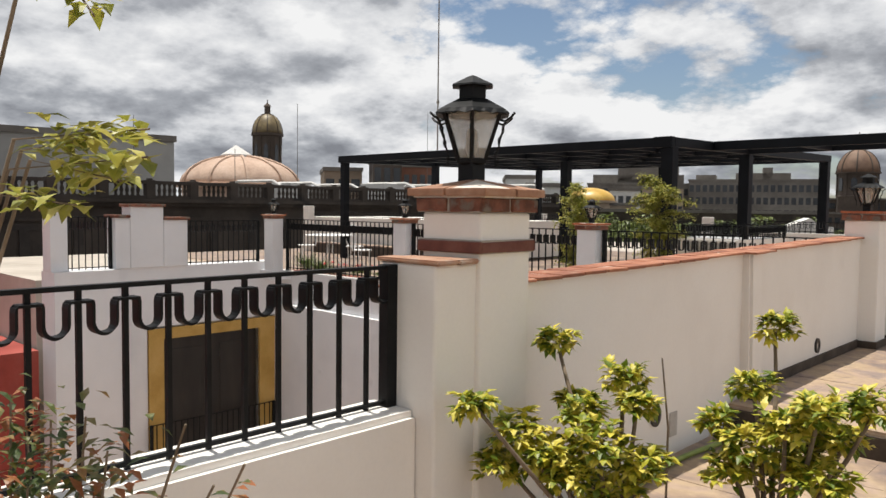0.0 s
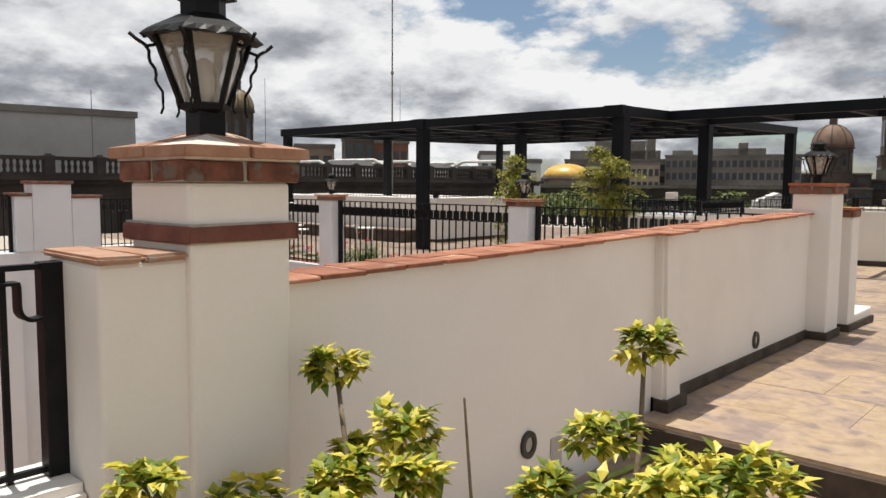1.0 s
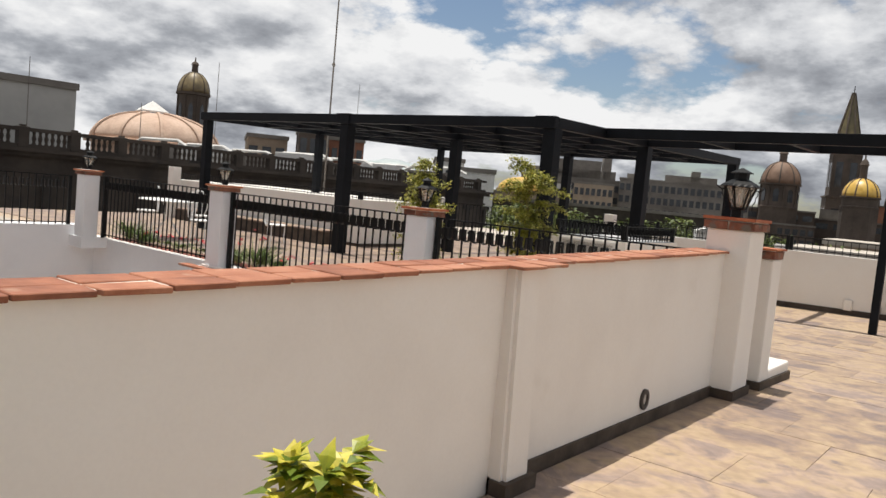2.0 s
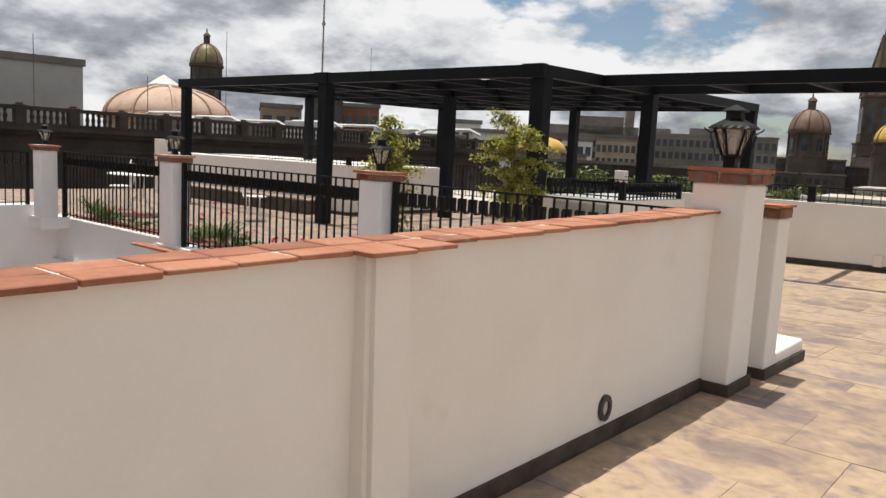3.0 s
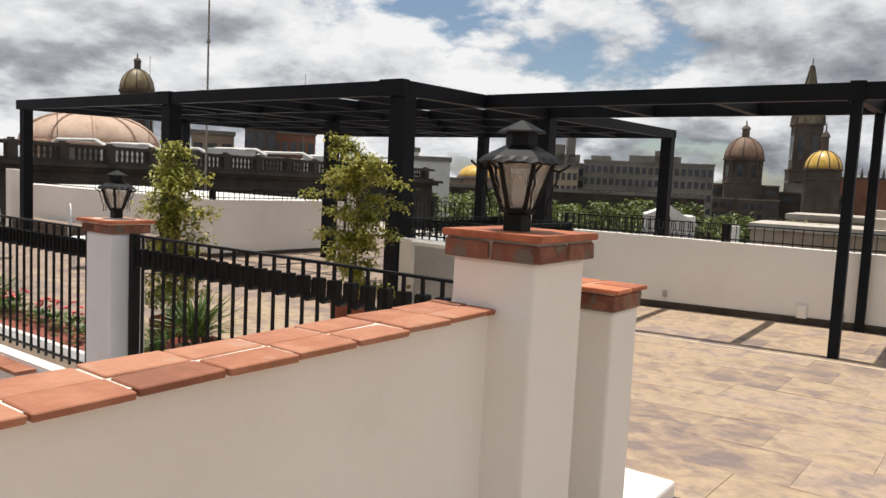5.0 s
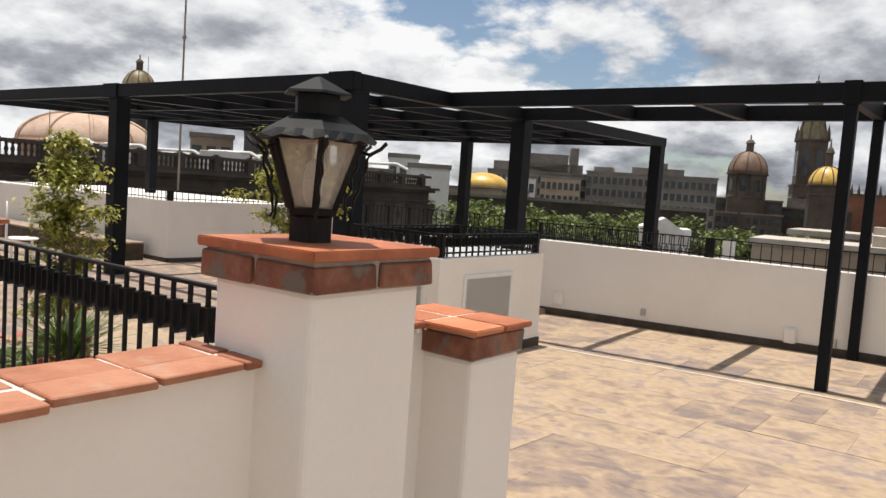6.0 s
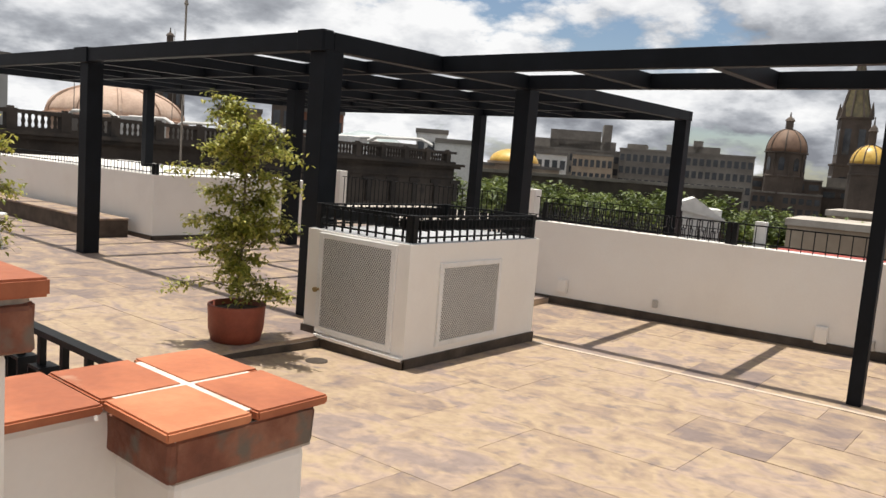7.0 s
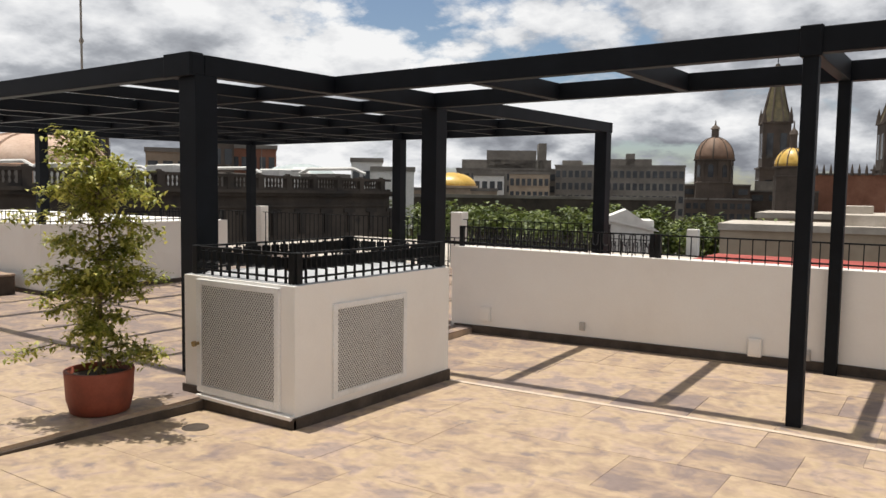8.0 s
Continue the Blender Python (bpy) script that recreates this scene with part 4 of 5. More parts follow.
def cone_tree(loc, h, r, label, n=1500, pot_r=0.0, pot_h=0.0, lean=0.0, base=0.12):
    """A slim young tree: trunk, limbs and many small leaves on twigs, open between."""
    p = thing("potted_tree" if pot_r else "young_tree", loc, label, "tree", "young trees")
    if pot_r:
        pot(p, pot_r, pot_h, POT_RED)
    z0 = pot_h
    bm = bmesh.new()
    tube(bm, [(0, 0, max(0, z0 - 0.06)), (0.02, 0.01, z0 + h * 0.35), (-0.01 + lean * 0.6, 0.02, z0 + h * 0.7), (lean, 0, z0 + h * 0.93)], 0.016, 8, 0.004)
    part("trunk", bm, BARK, p, smooth=True)
    wood, crown = bmesh.new(), bmesh.new()
    limbs = []
    for k in range(60):
        f = random.uniform(0.0, 0.99)
        rr = r * (1.0 if f < 0.1 else 0.72 if f < 0.5 else 0.9 if f < 0.85 else 0.55) * random.uniform(0.45, 1.15)
        a = k * 2.4 + random.uniform(-0.4, 0.4)
        s = Vector((lean * f, 0, z0 + h * (base + (1 - base) * f * 0.94)))
        e = s + Vector((rr * math.cos(a), rr * math.sin(a), random.uniform(-0.10, 0.16)))
        m = s.lerp(e, 0.5) + Vector((0, 0, 0.06))
        tube(wood, [s, m, e], 0.006, 5, 0.002)
        limbs.append((s, m, e))
    for _ in range(n):
        s, m, e = random.choice(limbs)
        f = random.random() ** 0.7
        q = (s.lerp(m, f * 2) if f < 0.5 else m.lerp(e, f * 2 - 1)) + rand_way(-1, 1) * random.uniform(0, 0.10)
        leaf(crown, q, rand_way(-0.9, 0.5), Vector((0, 0, 1)), random.uniform(0.035, 0.062), 0.027)
    part("branchwork", wood, BARK, p)
    part("crown", crown, GREEN, p)
    return p


cone_tree((-5.2, 11.67, TERRACE), 1.60, 0.58, "slender leafy tree in a round red clay pot on the terrace", 11000, 0.225, 0.30, 0.02, 0.0)
cone_tree((-5.5, 9.80, TERRACE), 1.52, 0.36, "young bright green tree in a clay pot behind the fence", 6500, 0.19, 0.28, -0.03, 0.0)

# planter strip behind the fence
d = thing("planter_bed", (0, 0, TERRACE), "planting bed of red gravel with a white kerb", "planter")
part("soil_bed", B(((-12.2, 9.13, -0.02), (-4.96, 9.62, 0.03))), material("red_gravel", [(0.16, 0.05, 0.035), (0.26, 0.08, 0.055), (0.34, 0.13, 0.09)], 25, 0.95, bump=0.9), d)
part("kerb", B(((-12.2, 9.085, -0.12), (-4.96, 9.13, 0.06))), STUCCO, d)
GRASSY = leaf_material("blade_leaf", [(0.05, 0.09, 0.02), (0.09, 0.15, 0.03), (0.15, 0.20, 0.05)])
FLOWER = material("red_petal", [(0.5, 0.02, 0.03), (0.62, 0.05, 0.06), (0.7, 0.12, 0.12)], 20, 0.5, bump=0)
for k, (x, y, h) in enumerate(((-5.1, 9.5, 0.42), (-5.5, 9.35, 0.3), (-8.15, 9.4, 0.52), (-5.75, 9.5, 0.2), (-6.15, 9.4, 0.22), (-6.55, 9.5, 0.24), (-6.9, 9.45, 0.23), (-7.2, 9.52, 0.2), (-7.55, 9.45, 0.24), (-9.1, 9.4, 0.2), (-9.6, 9.5, 0.23), (-10.1, 9.45, 0.24), (-10.7, 9.5, 0.2), (-11.3, 9.45, 0.36), (-11.8, 9.5, 0.5), (-8.65, 9.4, 0.34), (-7.85, 9.5, 0.3), (-11.0, 9.4, 0.22))):
    tall = h > 0.25
    o = thing("bed_plant", (x, y, TERRACE + 0.03), "tuft of long green blades in the planting bed" if tall else "small bedding plant with red flowers", "plant", "tall tufts" if tall else "bedding plants")
    bm = bmesh.new()
    for _ in range(110):
        d0 = rand_way(0.6, 2.5) if tall else rand_way(-0.1, 1.4)
        leaf(bm, Vector((random.uniform(-0.09, 0.09), random.uniform(-0.09, 0.09), 0.0)) + (Vector((0, 0, 0)) if tall else d0 * h * 0.5), d0, Vector((0, 0, 1)), h * random.uniform(0.7, 1.1) if tall else 0.06, 0.016 if tall else 0.035)
    part("leaves", bm, GRASSY, o)
    if not tall or k in (2, 15):
        bm = bmesh.new()
        for _ in range(5):
            c = Vector((random.uniform(-0.1, 0.1), random.uniform(-0.1, 0.1), h * random.uniform(0.8, 1.1)))
            for _ in range(9):
                leaf(bm, c, rand_way(-0.2, 0.9), Vector((0, 0, 1)), 0.045, 0.036)
        part("blossoms", bm, FLOWER, o)
o = thing("agave", (-4.55, 9.35, 0.0), "bushy plant with long blades in a clay pot", "plant")
pot(o, 0.2, 0.3, POT_RED)
bm = bmesh.new()
for _ in range(170):
    leaf(bm, Vector((0, 0, 0.3)) + rand_way(0, 1) * 0.05, rand_way(0.1, 2.2), Vector((0, 0, 1)), random.uniform(0.25, 0.5), 0.02)
part("leaf_tuft", bm, GRASSY, o)

# ---- shrub by the start of the walk ----
TALL_ROOT = (-0.10, -0.35, 0.0)
spray("tall_shrub", (-1.0, 0.78, LOW), [(TALL_ROOT, (0.08, 0.0, 1.50), (0.76, -0.02, 1.50)), (TALL_ROOT, (0.12, 0.03, 1.52), (0.58, 0.02, 1.47)), (TALL_ROOT, (0.05, -0.03, 1.45), (0.52, -0.03, 1.43)), (TALL_ROOT, (0.12, 0.0, 1.56), (0.66, 0.03, 1.55)), (TALL_ROOT, (0.10, 0.02, 1.54), (0.42, 0.05, 1.55)), (TALL_ROOT, (0.25, 0.0, 1.95), (0.53, 0.0, 1.74))], GREEN, "sparse tall leafy shrub arching over the walk", 42, 0.052, start=0.66, loose=0.045, wide=0.5)
spray("low_shrub", (-0.70, 0.75, LOW), [((0, 0, 0), (-0.05, -0.03, 0.6), (-0.13, 0.0, 1.05)), ((0, 0, 0), (0.0, 0.03, 0.6), (0.0, 0.03, 1.02)), ((0, 0, 0), (-0.06, -0.04, 0.5), (-0.10, -0.06, 0.92)), ((0, 0, 0), (0.07, 0.03, 0.6), (0.17, 0.03, 1.06)), ((0, 0, 0), (0.12, 0.04, 0.6), (0.26, 0.03, 1.02)), ((0, 0, 0), (0.05, -0.04, 0.5), (0.12, -0.05, 0.94)), ((0, 0, 0), (-0.12, 0.05, 0.5), (-0.24, 0.06, 0.98))], OLIVE, "olive and rust leaved shrub beside the railing", 150, 0.042, start=0.5, loose=0.09)
spray("sparse_shrub", (-0.55, 0.80, LOW), [((0, 0, 0), (0.1, 0.0, 0.7), (0.34, 0.0, 1.11)), ((0, 0, 0), (0.15, 0.0, 0.7), (0.42, 0.0, 1.04)), ((0, 0, 0), (0.2, 0.02, 0.7), (0.50, 0.0, 1.09))], OLIVE, "thin rust leaved twigs beside the railing", 16, 0.036, start=0.6, loose=0.04)

# ---- the town around ----
GROUND_Z = -11.0
me_g = B(((-2500, -2500, GROUND_Z - 1), (2500, 2500, GROUND_Z)))
structure("ground", me_g, material("town_ground", [(0.07, 0.065, 0.06), (0.11, 0.10, 0.09), (0.15, 0.14, 0.12)], 0.05, 0.9, fine=2), "grey streets and yards of the town")
structure("house_below", B(((-13.0, -8.0, GROUND_Z), (7.0, 22.0, -4.95))), STUCCO_SHADED, "white house below the terrace")
structure("house_below_left", B(((-19.0, 8.96, -5.0), (-5.0, 22.0, -0.62)), ((-5.0, 8.96, -5.0), (7.0, 16.1, -0.62)), ((-1.3, -8.0, -5.0), (7.0, 8.96, -0.72))), STUCCO_SHADED, "white house below the terrace")

DARK_STONE = material("old_dark_stone", [(0.032, 0.026, 0.021), (0.058, 0.046, 0.037), (0.09, 0.072, 0.058)], 0.35, 0.9, bump=0.4, fine=5, spots=(0.5, 0.6, (0.035, 0.03, 0.027)), bump_dist=0.05)
DARKER_STONE = material("soot_stone", [(0.025, 0.021, 0.018), (0.042, 0.035, 0.03), (0.06, 0.05, 0.042)], 0.6, 0.9, bump=0.3, fine=6, bump_dist=0.05)
PINK_STONE = material("pink_stone_dome", [(0.42, 0.29, 0.22), (0.52, 0.37, 0.28), (0.58, 0.43, 0.34)], 0.5, 0.85, bump=0.1, fine=4)
CHURCH = material("cathedral_stone", [(0.055, 0.042, 0.034), (0.095, 0.073, 0.058), (0.14, 0.108, 0.088)], 0.12, 0.9, bump=0.3, fine=1.5, bump_dist=0.2)
CHURCH_RED = material("church_brick", [(0.20, 0.085, 0.05), (0.27, 0.12, 0.075), (0.33, 0.16, 0.10)], 0.2, 0.9, bump=0.2, fine=2)
GOLD_TILE = material("yellow_glazed_tile", [(0.50, 0.30, 0.05), (0.64, 0.40, 0.08), (0.72, 0.50, 0.14)], 0.5, 0.4, bump=0.1, fine=4)
SPIRE_TILE = material("yellow_spire_tile", [(0.055, 0.048, 0.026), (0.11, 0.09, 0.042), (0.19, 0.15, 0.065)], 0.4, 0.6, bump=0.1, fine=3)
CONCRETE = material("grey_concrete", [(0.14, 0.125, 0.108), (0.20, 0.18, 0.158), (0.26, 0.24, 0.21)], 0.15, 0.9, bump=0.1, fine=1.2)
HALL_GREY = material("pale_grey_render", [(0.34, 0.33, 0.31), (0.42, 0.41, 0.385), (0.48, 0.47, 0.44)], 0.1, 0.9, bump=0.05, fine=1)
TAN_WALL = material("tan_render", [(0.30, 0.23, 0.17), (0.38, 0.30, 0.22), (0.45, 0.37, 0.28)], 0.2, 0.9, bump=0.1, fine=1.5)
WINDOW = material("far_window", [(0.02, 0.022, 0.026), (0.04, 0.044, 0.05), (0.07, 0.075, 0.085)], 0.5, 0.15, bump=0)
ROOF_GREY = material("flat_roof", [(0.36, 0.31, 0.26), (0.46, 0.41, 0.35), (0.56, 0.51, 0.45)], 0.4, 0.9, bump=0.1, fine=3)
RED_ROOF = material("red_roof_coat", [(0.22, 0.035, 0.025), (0.32, 0.055, 0.04), (0.4, 0.10, 0.075)], 0.8, 0.85, bump=0.2, fine=6)
WHITE_WALL = material("far_white_wall", [(0.62, 0.61, 0.58), (0.70, 0.69, 0.66), (0.76, 0.75, 0.73)], 0.5, 0.85, bump=0.1, fine=4)


def at(az, dist, ex=-0.27, ey=8.77):
    """A place seen from the terrace: degrees to the left of +y, and metres."""
    a = radians(az - 0.7)
    return Vector((ex - dist * math.sin(a), ey + dist * math.cos(a), 0))


def height(el, dist, ez=1.55):
    return ez + dist * math.tan(radians(el))


def palace():
    """The long dark stone facade with cornice, frieze consoles and balustrade."""
    X, Y0, Y1, TOP = -34.0, -46.0, 50.5, 2.62
    P = thing("stone_palace", (X, 0, -0.2), "long dark stone palace with a balustrade and heavy cornice", "building")
    part("wall", B(((-22, Y0, GROUND_Z), (0, Y1, 1.42))), DARK_STONE, P)
    part("roof", B(((-21.6, Y0 + 0.4, 1.42), (-0.6, Y1 - 0.4, 1.75))), ROOF_GREY, P)
    part("cornice", B(((-22.3, Y0 - 0.3, 1.42), (0.35, Y1 + 0.3, 1.60)), ((-22.5, Y0 - 0.5, 1.60), (0.6, Y1 + 0.5, 1.78)), ((-22.1, Y0 - 0.12, 0.75), (0.12, Y1 + 0.12, 0.86)), ((-22.1, Y0 - 0.1, -1.25), (0.14, Y1 + 0.1, -1.05))), DARK_STONE, P)
    part("balustrade_rail", B(((-0.2, Y0, 2.46), (0.16, Y1, TOP)), ((-0.2, Y0, 1.78), (0.12, Y1, 1.92)), ((-21.9, Y1 - 0.3, 2.46), (-0.2, Y1, TOP)), ((-21.9, Y1 - 0.3, 1.78), (-0.2, Y1, 1.92))), DARK_STONE, P)
    pier = mesh_of("pier", B(((-0.22, -0.22, 1.78), (0.18, 0.22, 2.66)), ((-0.12, -0.12, 2.66), (0.1, 0.12, 2.74)), bevel=0.02), DARK_STONE)
    bm = bmesh.new()
    box(bm, (-0.05, -0.55, 0.35), (0.06, 0.55, 0.62))
    box(bm, (-0.05, -0.2, -0.9), (0.10, 0.2, 0.36))
    console = mesh_of("console", bm, DARKER_STONE)
    y = Y0 + 1.0
    while y < Y1 - 0.5:
        piece("pier", pier, P, (0, y, 0))
        piece("console", console, P, (0.02, y + 1.1, 0))
        y += 2.2
    rows = bmesh.new()
    y = Y0 + 1.45
    while y < Y1 - 0.6:
        if ((y - Y0 - 1.0) % 2.2) > 0.4 and ((y - Y0 - 1.0) % 2.2) < 1.85:
            lathe(rows, [(0.10, 1.92), (0.06, 2.02), (0.10, 2.17), (0.055, 2.34), (0.09, 2.46)], 5, (0, y, 0))
        y += 0.26
    tagged(part("balustrade_infill", rows, DARK_STONE, P), kind="stuff")
    # tall arched windows below the frieze
    bm = bmesh.new()
    pts = [(-0.7, 0), (0.7, 0)] + [(0.7 * math.cos(a), 2.2 + 0.7 * math.sin(a)) for a in [i * math.pi / 8 for i in range(9)]]
    lo = [bm.verts.new((0.02, u, z)) for u, z in pts]
    hi = [bm.verts.new((-0.25, u, z)) for u, z in pts]
    bm.faces.new(lo)
    for i in range(len(pts)):
        bm.faces.new((lo[i], lo[(i + 1) % len(pts)], hi[(i + 1) % len(pts)], hi[i]))
    win = mesh_of("window", bm, WINDOW)
    bm = bmesh.new()
    for a, b in (((-0.05, -1.05, -0.2), (0.16, -0.75, 2.4)), ((-0.05, 0.75, -0.2), (0.16, 1.05, 2.4)), ((-0.05, -1.2, -0.35), (0.22, 1.2, -0.15)), ((-0.05, -1.2, 2.95), (0.25, 1.2, 3.15))):
        box(bm, a, b)
    fr = mesh_of("window_frame", bm, DARK_STONE)
    y = Y0 + 3.3
    while y < Y1 - 1:
        w = piece("window", win, P, (0.0, y, -4.9))
        piece("window_frame", fr, w)
        y += 4.4


palace()


def dome(name, az, dist, width, z_base, z_spring, z_top, label, body, shell, lantern_h, ribs=8, drum_windows=8, to_ground=1.02):
    c = at(az, dist)
    D = thing(name, c, label, "dome")
    r = width / 2
    bm = bmesh.new()
    lathe(bm, [(r * 1.02, z_base), (r * 1.02, z_base + 0.4), (r * 0.95, z_base + 0.5), (r * 0.95, z_spring - 0.5), (r * 1.08, z_spring - 0.4), (r * 1.08, z_spring)], 32)
    part("drum", bm, body, D)
    if to_ground:
        bm = bmesh.new()
        lathe(bm, [(r * to_ground, GROUND_Z), (r * to_ground, z_base)], 8)
        part("base", bm, body, D)
    h = z_top - z_spring
    prof = [(r * 1.0 * math.cos(t), z_spring + h * math.sin(t)) for t in [i * math.pi / 2 / 10 for i in range(10)]] + [(r * 0.14, z_top)]
    bm = bmesh.new()
    lathe(bm, prof, 32)
    part("shell", bm, shell, D, smooth=True)
    for k in range(ribs):
        a = k * math.tau / ribs + 0.2
        bm = bmesh.new()
        tube(bm, [(p * 1.01 * math.cos(a), p * 1.01 * math.sin(a), z) for p, z in prof], r * 0.035, 5)
        part("rib", bm, body, D)
    if drum_windows:
        for k in range(drum_windows):
            a = k * math.tau / drum_windows + 0.1
            hh = z_spring - z_base
            bm = bmesh.new()
            u = Vector((math.cos(a), math.sin(a), 0))
            v = Vector((-math.sin(a), math.cos(a), 0))
            w = r * 0.14
            p = [u * r * 0.965 + v * s * w + Vector((0, 0, z)) for s, z in ((-1, z_base + hh * 0.25), (1, z_base + hh * 0.25), (1, z_base + hh * 0.7), (0, z_base + hh * 0.78), (-1, z_base + hh * 0.7))]
            lo = [bm.verts.new(x) for x in p]
            hi = [bm.verts.new(x - u * r * 0.06) for x in p]
            bm.faces.new(lo)
            for i in range(5):
                bm.faces.new((lo[i], lo[(i + 1) % 5], hi[(i + 1) % 5], hi[i]))
            part("window", bm, WINDOW, D)
            bm = bmesh.new()
            b = a + math.pi / drum_windows
            tube(bm, [(r * 0.98 * math.cos(b), r * 0.98 * math.sin(b), z_base + 0.3), (r * 0.98 * math.cos(b), r * 0.98 * math.sin(b), z_spring - 0.4)], r * 0.05, 6)
            part("pilaster", bm, body, D)
    if lantern_h:
        q = r * 0.2
        bm = bmesh.new()
        lathe(bm, [(q, z_top - 0.05), (q, z_top + lantern_h * 0.45), (q * 1.3, z_top + lantern_h * 0.48), (q * 0.9, z_top + lantern_h * 0.62), (q * 0.25, z_top + lantern_h * 0.72), (q * 0.12, z_top + lantern_h)], 12)
        part("lantern_top", bm, body, D)
    return D


# domes behind the palace
DOME_DARK = material("tiled_dark_dome", [(0.10, 0.075, 0.04), (0.20, 0.15, 0.075), (0.32, 0.25, 0.12)], 0.9, 0.5, bump=0.1, fine=4)
dome("bell_dome", 60.36, 128, 5.0, 5.4, 13.4, 16.8, "dark tiled dome on a stone drum with a cross", CHURCH, DOME_DARK, 2.4)
dome("low_cupola", 63.8, 87, 13.4, 3.3, 3.6, 6.9, "broad low pink stone cupola", PINK_STONE, PINK_STONE, 0, 10, 0)
c = at(64.1, 87)
o = thing("cupola_cap", c, "white pyramid cap on the cupola", "roof")
bm = bmesh.new()
lathe(bm, [(1.9, 6.2), (1.9, 7.1), (0.1, 8.2)], 4, turn=0.6)
part("cap", bm, WHITE_WALL, o)
# dome of the great church and the yellow ones
dome("great_dome", 15.97, 255, 11.6, 5.6, 13.2, 20.2, "large brown stone dome on a columned drum", CHURCH, material("brown_dome", [(0.13, 0.075, 0.05), (0.19, 0.115, 0.075), (0.24, 0.15, 0.10)], 0.3, 0.7, bump=0.1, fine=2), 5.2)
dome("yellow_dome", 10.9, 250, 10.2, 7.5, 10.8, 16.4, "yellow tiled dome with a pale lantern", CHURCH, GOLD_TILE, 8.0, 10, 0)
dome("flat_yellow_dome", 34.95, 130, 8.4, 0.8, 2.75, 5.0, "flat golden yellow dome on a low building", TAN_WALL, GOLD_TILE, 0, 0, 0)


def bell_tower(az, dist, w, z0, z1, tip, label):
    c = at(az, dist)
    T = thing("bell_tower", c, label, "tower", "cathedral towers")
    h = w / 2
    rot = Matrix.Rotation(radians(20), 3, "Z")

    def p(name, bm, m, parent=T):
        bmesh.ops.rotate(bm, verts=bm.verts, cent=(0, 0, 0), matrix=rot)
        return part(name, bm, m, parent)

    mid = z0 + (z1 - z0) * 0.55
    sh = p("shaft", B(((-h, -h, GROUND_Z), (h, h, mid)), ((-h * 0.86, -h * 0.86, mid), (h * 0.86, h * 0.86, z1))), CHURCH)
    for k, zz, d in ((1.08, mid, 0.5), (0.96, z1, 0.5), (1.06, z0 + 4.4, 0.4)):
        p("cornice", B(((-h * k, -h * k, zz - d), (h * k, h * k, zz + 0.05))), CHURCH)
    for zz, k in ((mid + (z1 - mid) * 0.2, 0.87), (z0 + 6.0, 1.01)):
        hh = (z1 - mid) * 0.55
        for s in (-0.42, 0.42):
            for side in range(4):
                bm = B(((h * k - 0.3, s * h - h * 0.2, zz), (h * k + 0.03, s * h + h * 0.2, zz + hh)))
                bmesh.ops.rotate(bm, verts=bm.verts, cent=(0, 0, 0), matrix=Matrix.Rotation(side * math.pi / 2, 3, "Z"))
                p("belfry_opening", bm, WINDOW, sh)
    bm = bmesh.new()
    lathe(bm, [(h * 0.98, z1 + 0.1), (h * 0.75, z1 + (tip - z1) * 0.2), (h * 0.10, tip - 1.6), (h * 0.05, tip - 1.5)], 8, turn=math.pi / 8)
    p("spire", bm, SPIRE_TILE)
    for k in range(8):
        a = math.pi / 8 + k * math.tau / 8
        bm = bmesh.new()
        tube(bm, [(h * 0.98 * math.cos(a), h * 0.98 * math.sin(a), z1 + 0.1), (h * 0.76 * math.cos(a), h * 0.76 * math.sin(a), z1 + (tip - z1) * 0.2), (h * 0.1 * math.cos(a), h * 0.1 * math.sin(a), tip - 1.6)], 0.35, 5, 0.2)
        p("spire_rib", bm, CHURCH)
    for sx in (-1, 1):
        for sy in (-1, 1):
            bm = bmesh.new()
            lathe(bm, [(0.8, z1), (0.6, z1 + 2.2), (0.05, z1 + 5)], 6, (sx * h * 0.82, sy * h * 0.82, 0))
            p("pinnacle", bm, CHURCH)
    p("cross", B(((-0.12, -0.12, tip - 1.6), (0.12, 0.12, tip + 0.6)), ((-0.12, -0.7, tip - 0.6), (0.12, 0.7, tip - 0.3))), IRON)


bell_tower(12.09, 280, 10.0, -7.0, 26.5, 47.6, "stone cathedral tower with a tall yellow tiled spire")
bell_tower(4.9, 285, 10.0, -7.0, 26.0, 44.0, "stone cathedral tower with a tall yellow tiled spire")


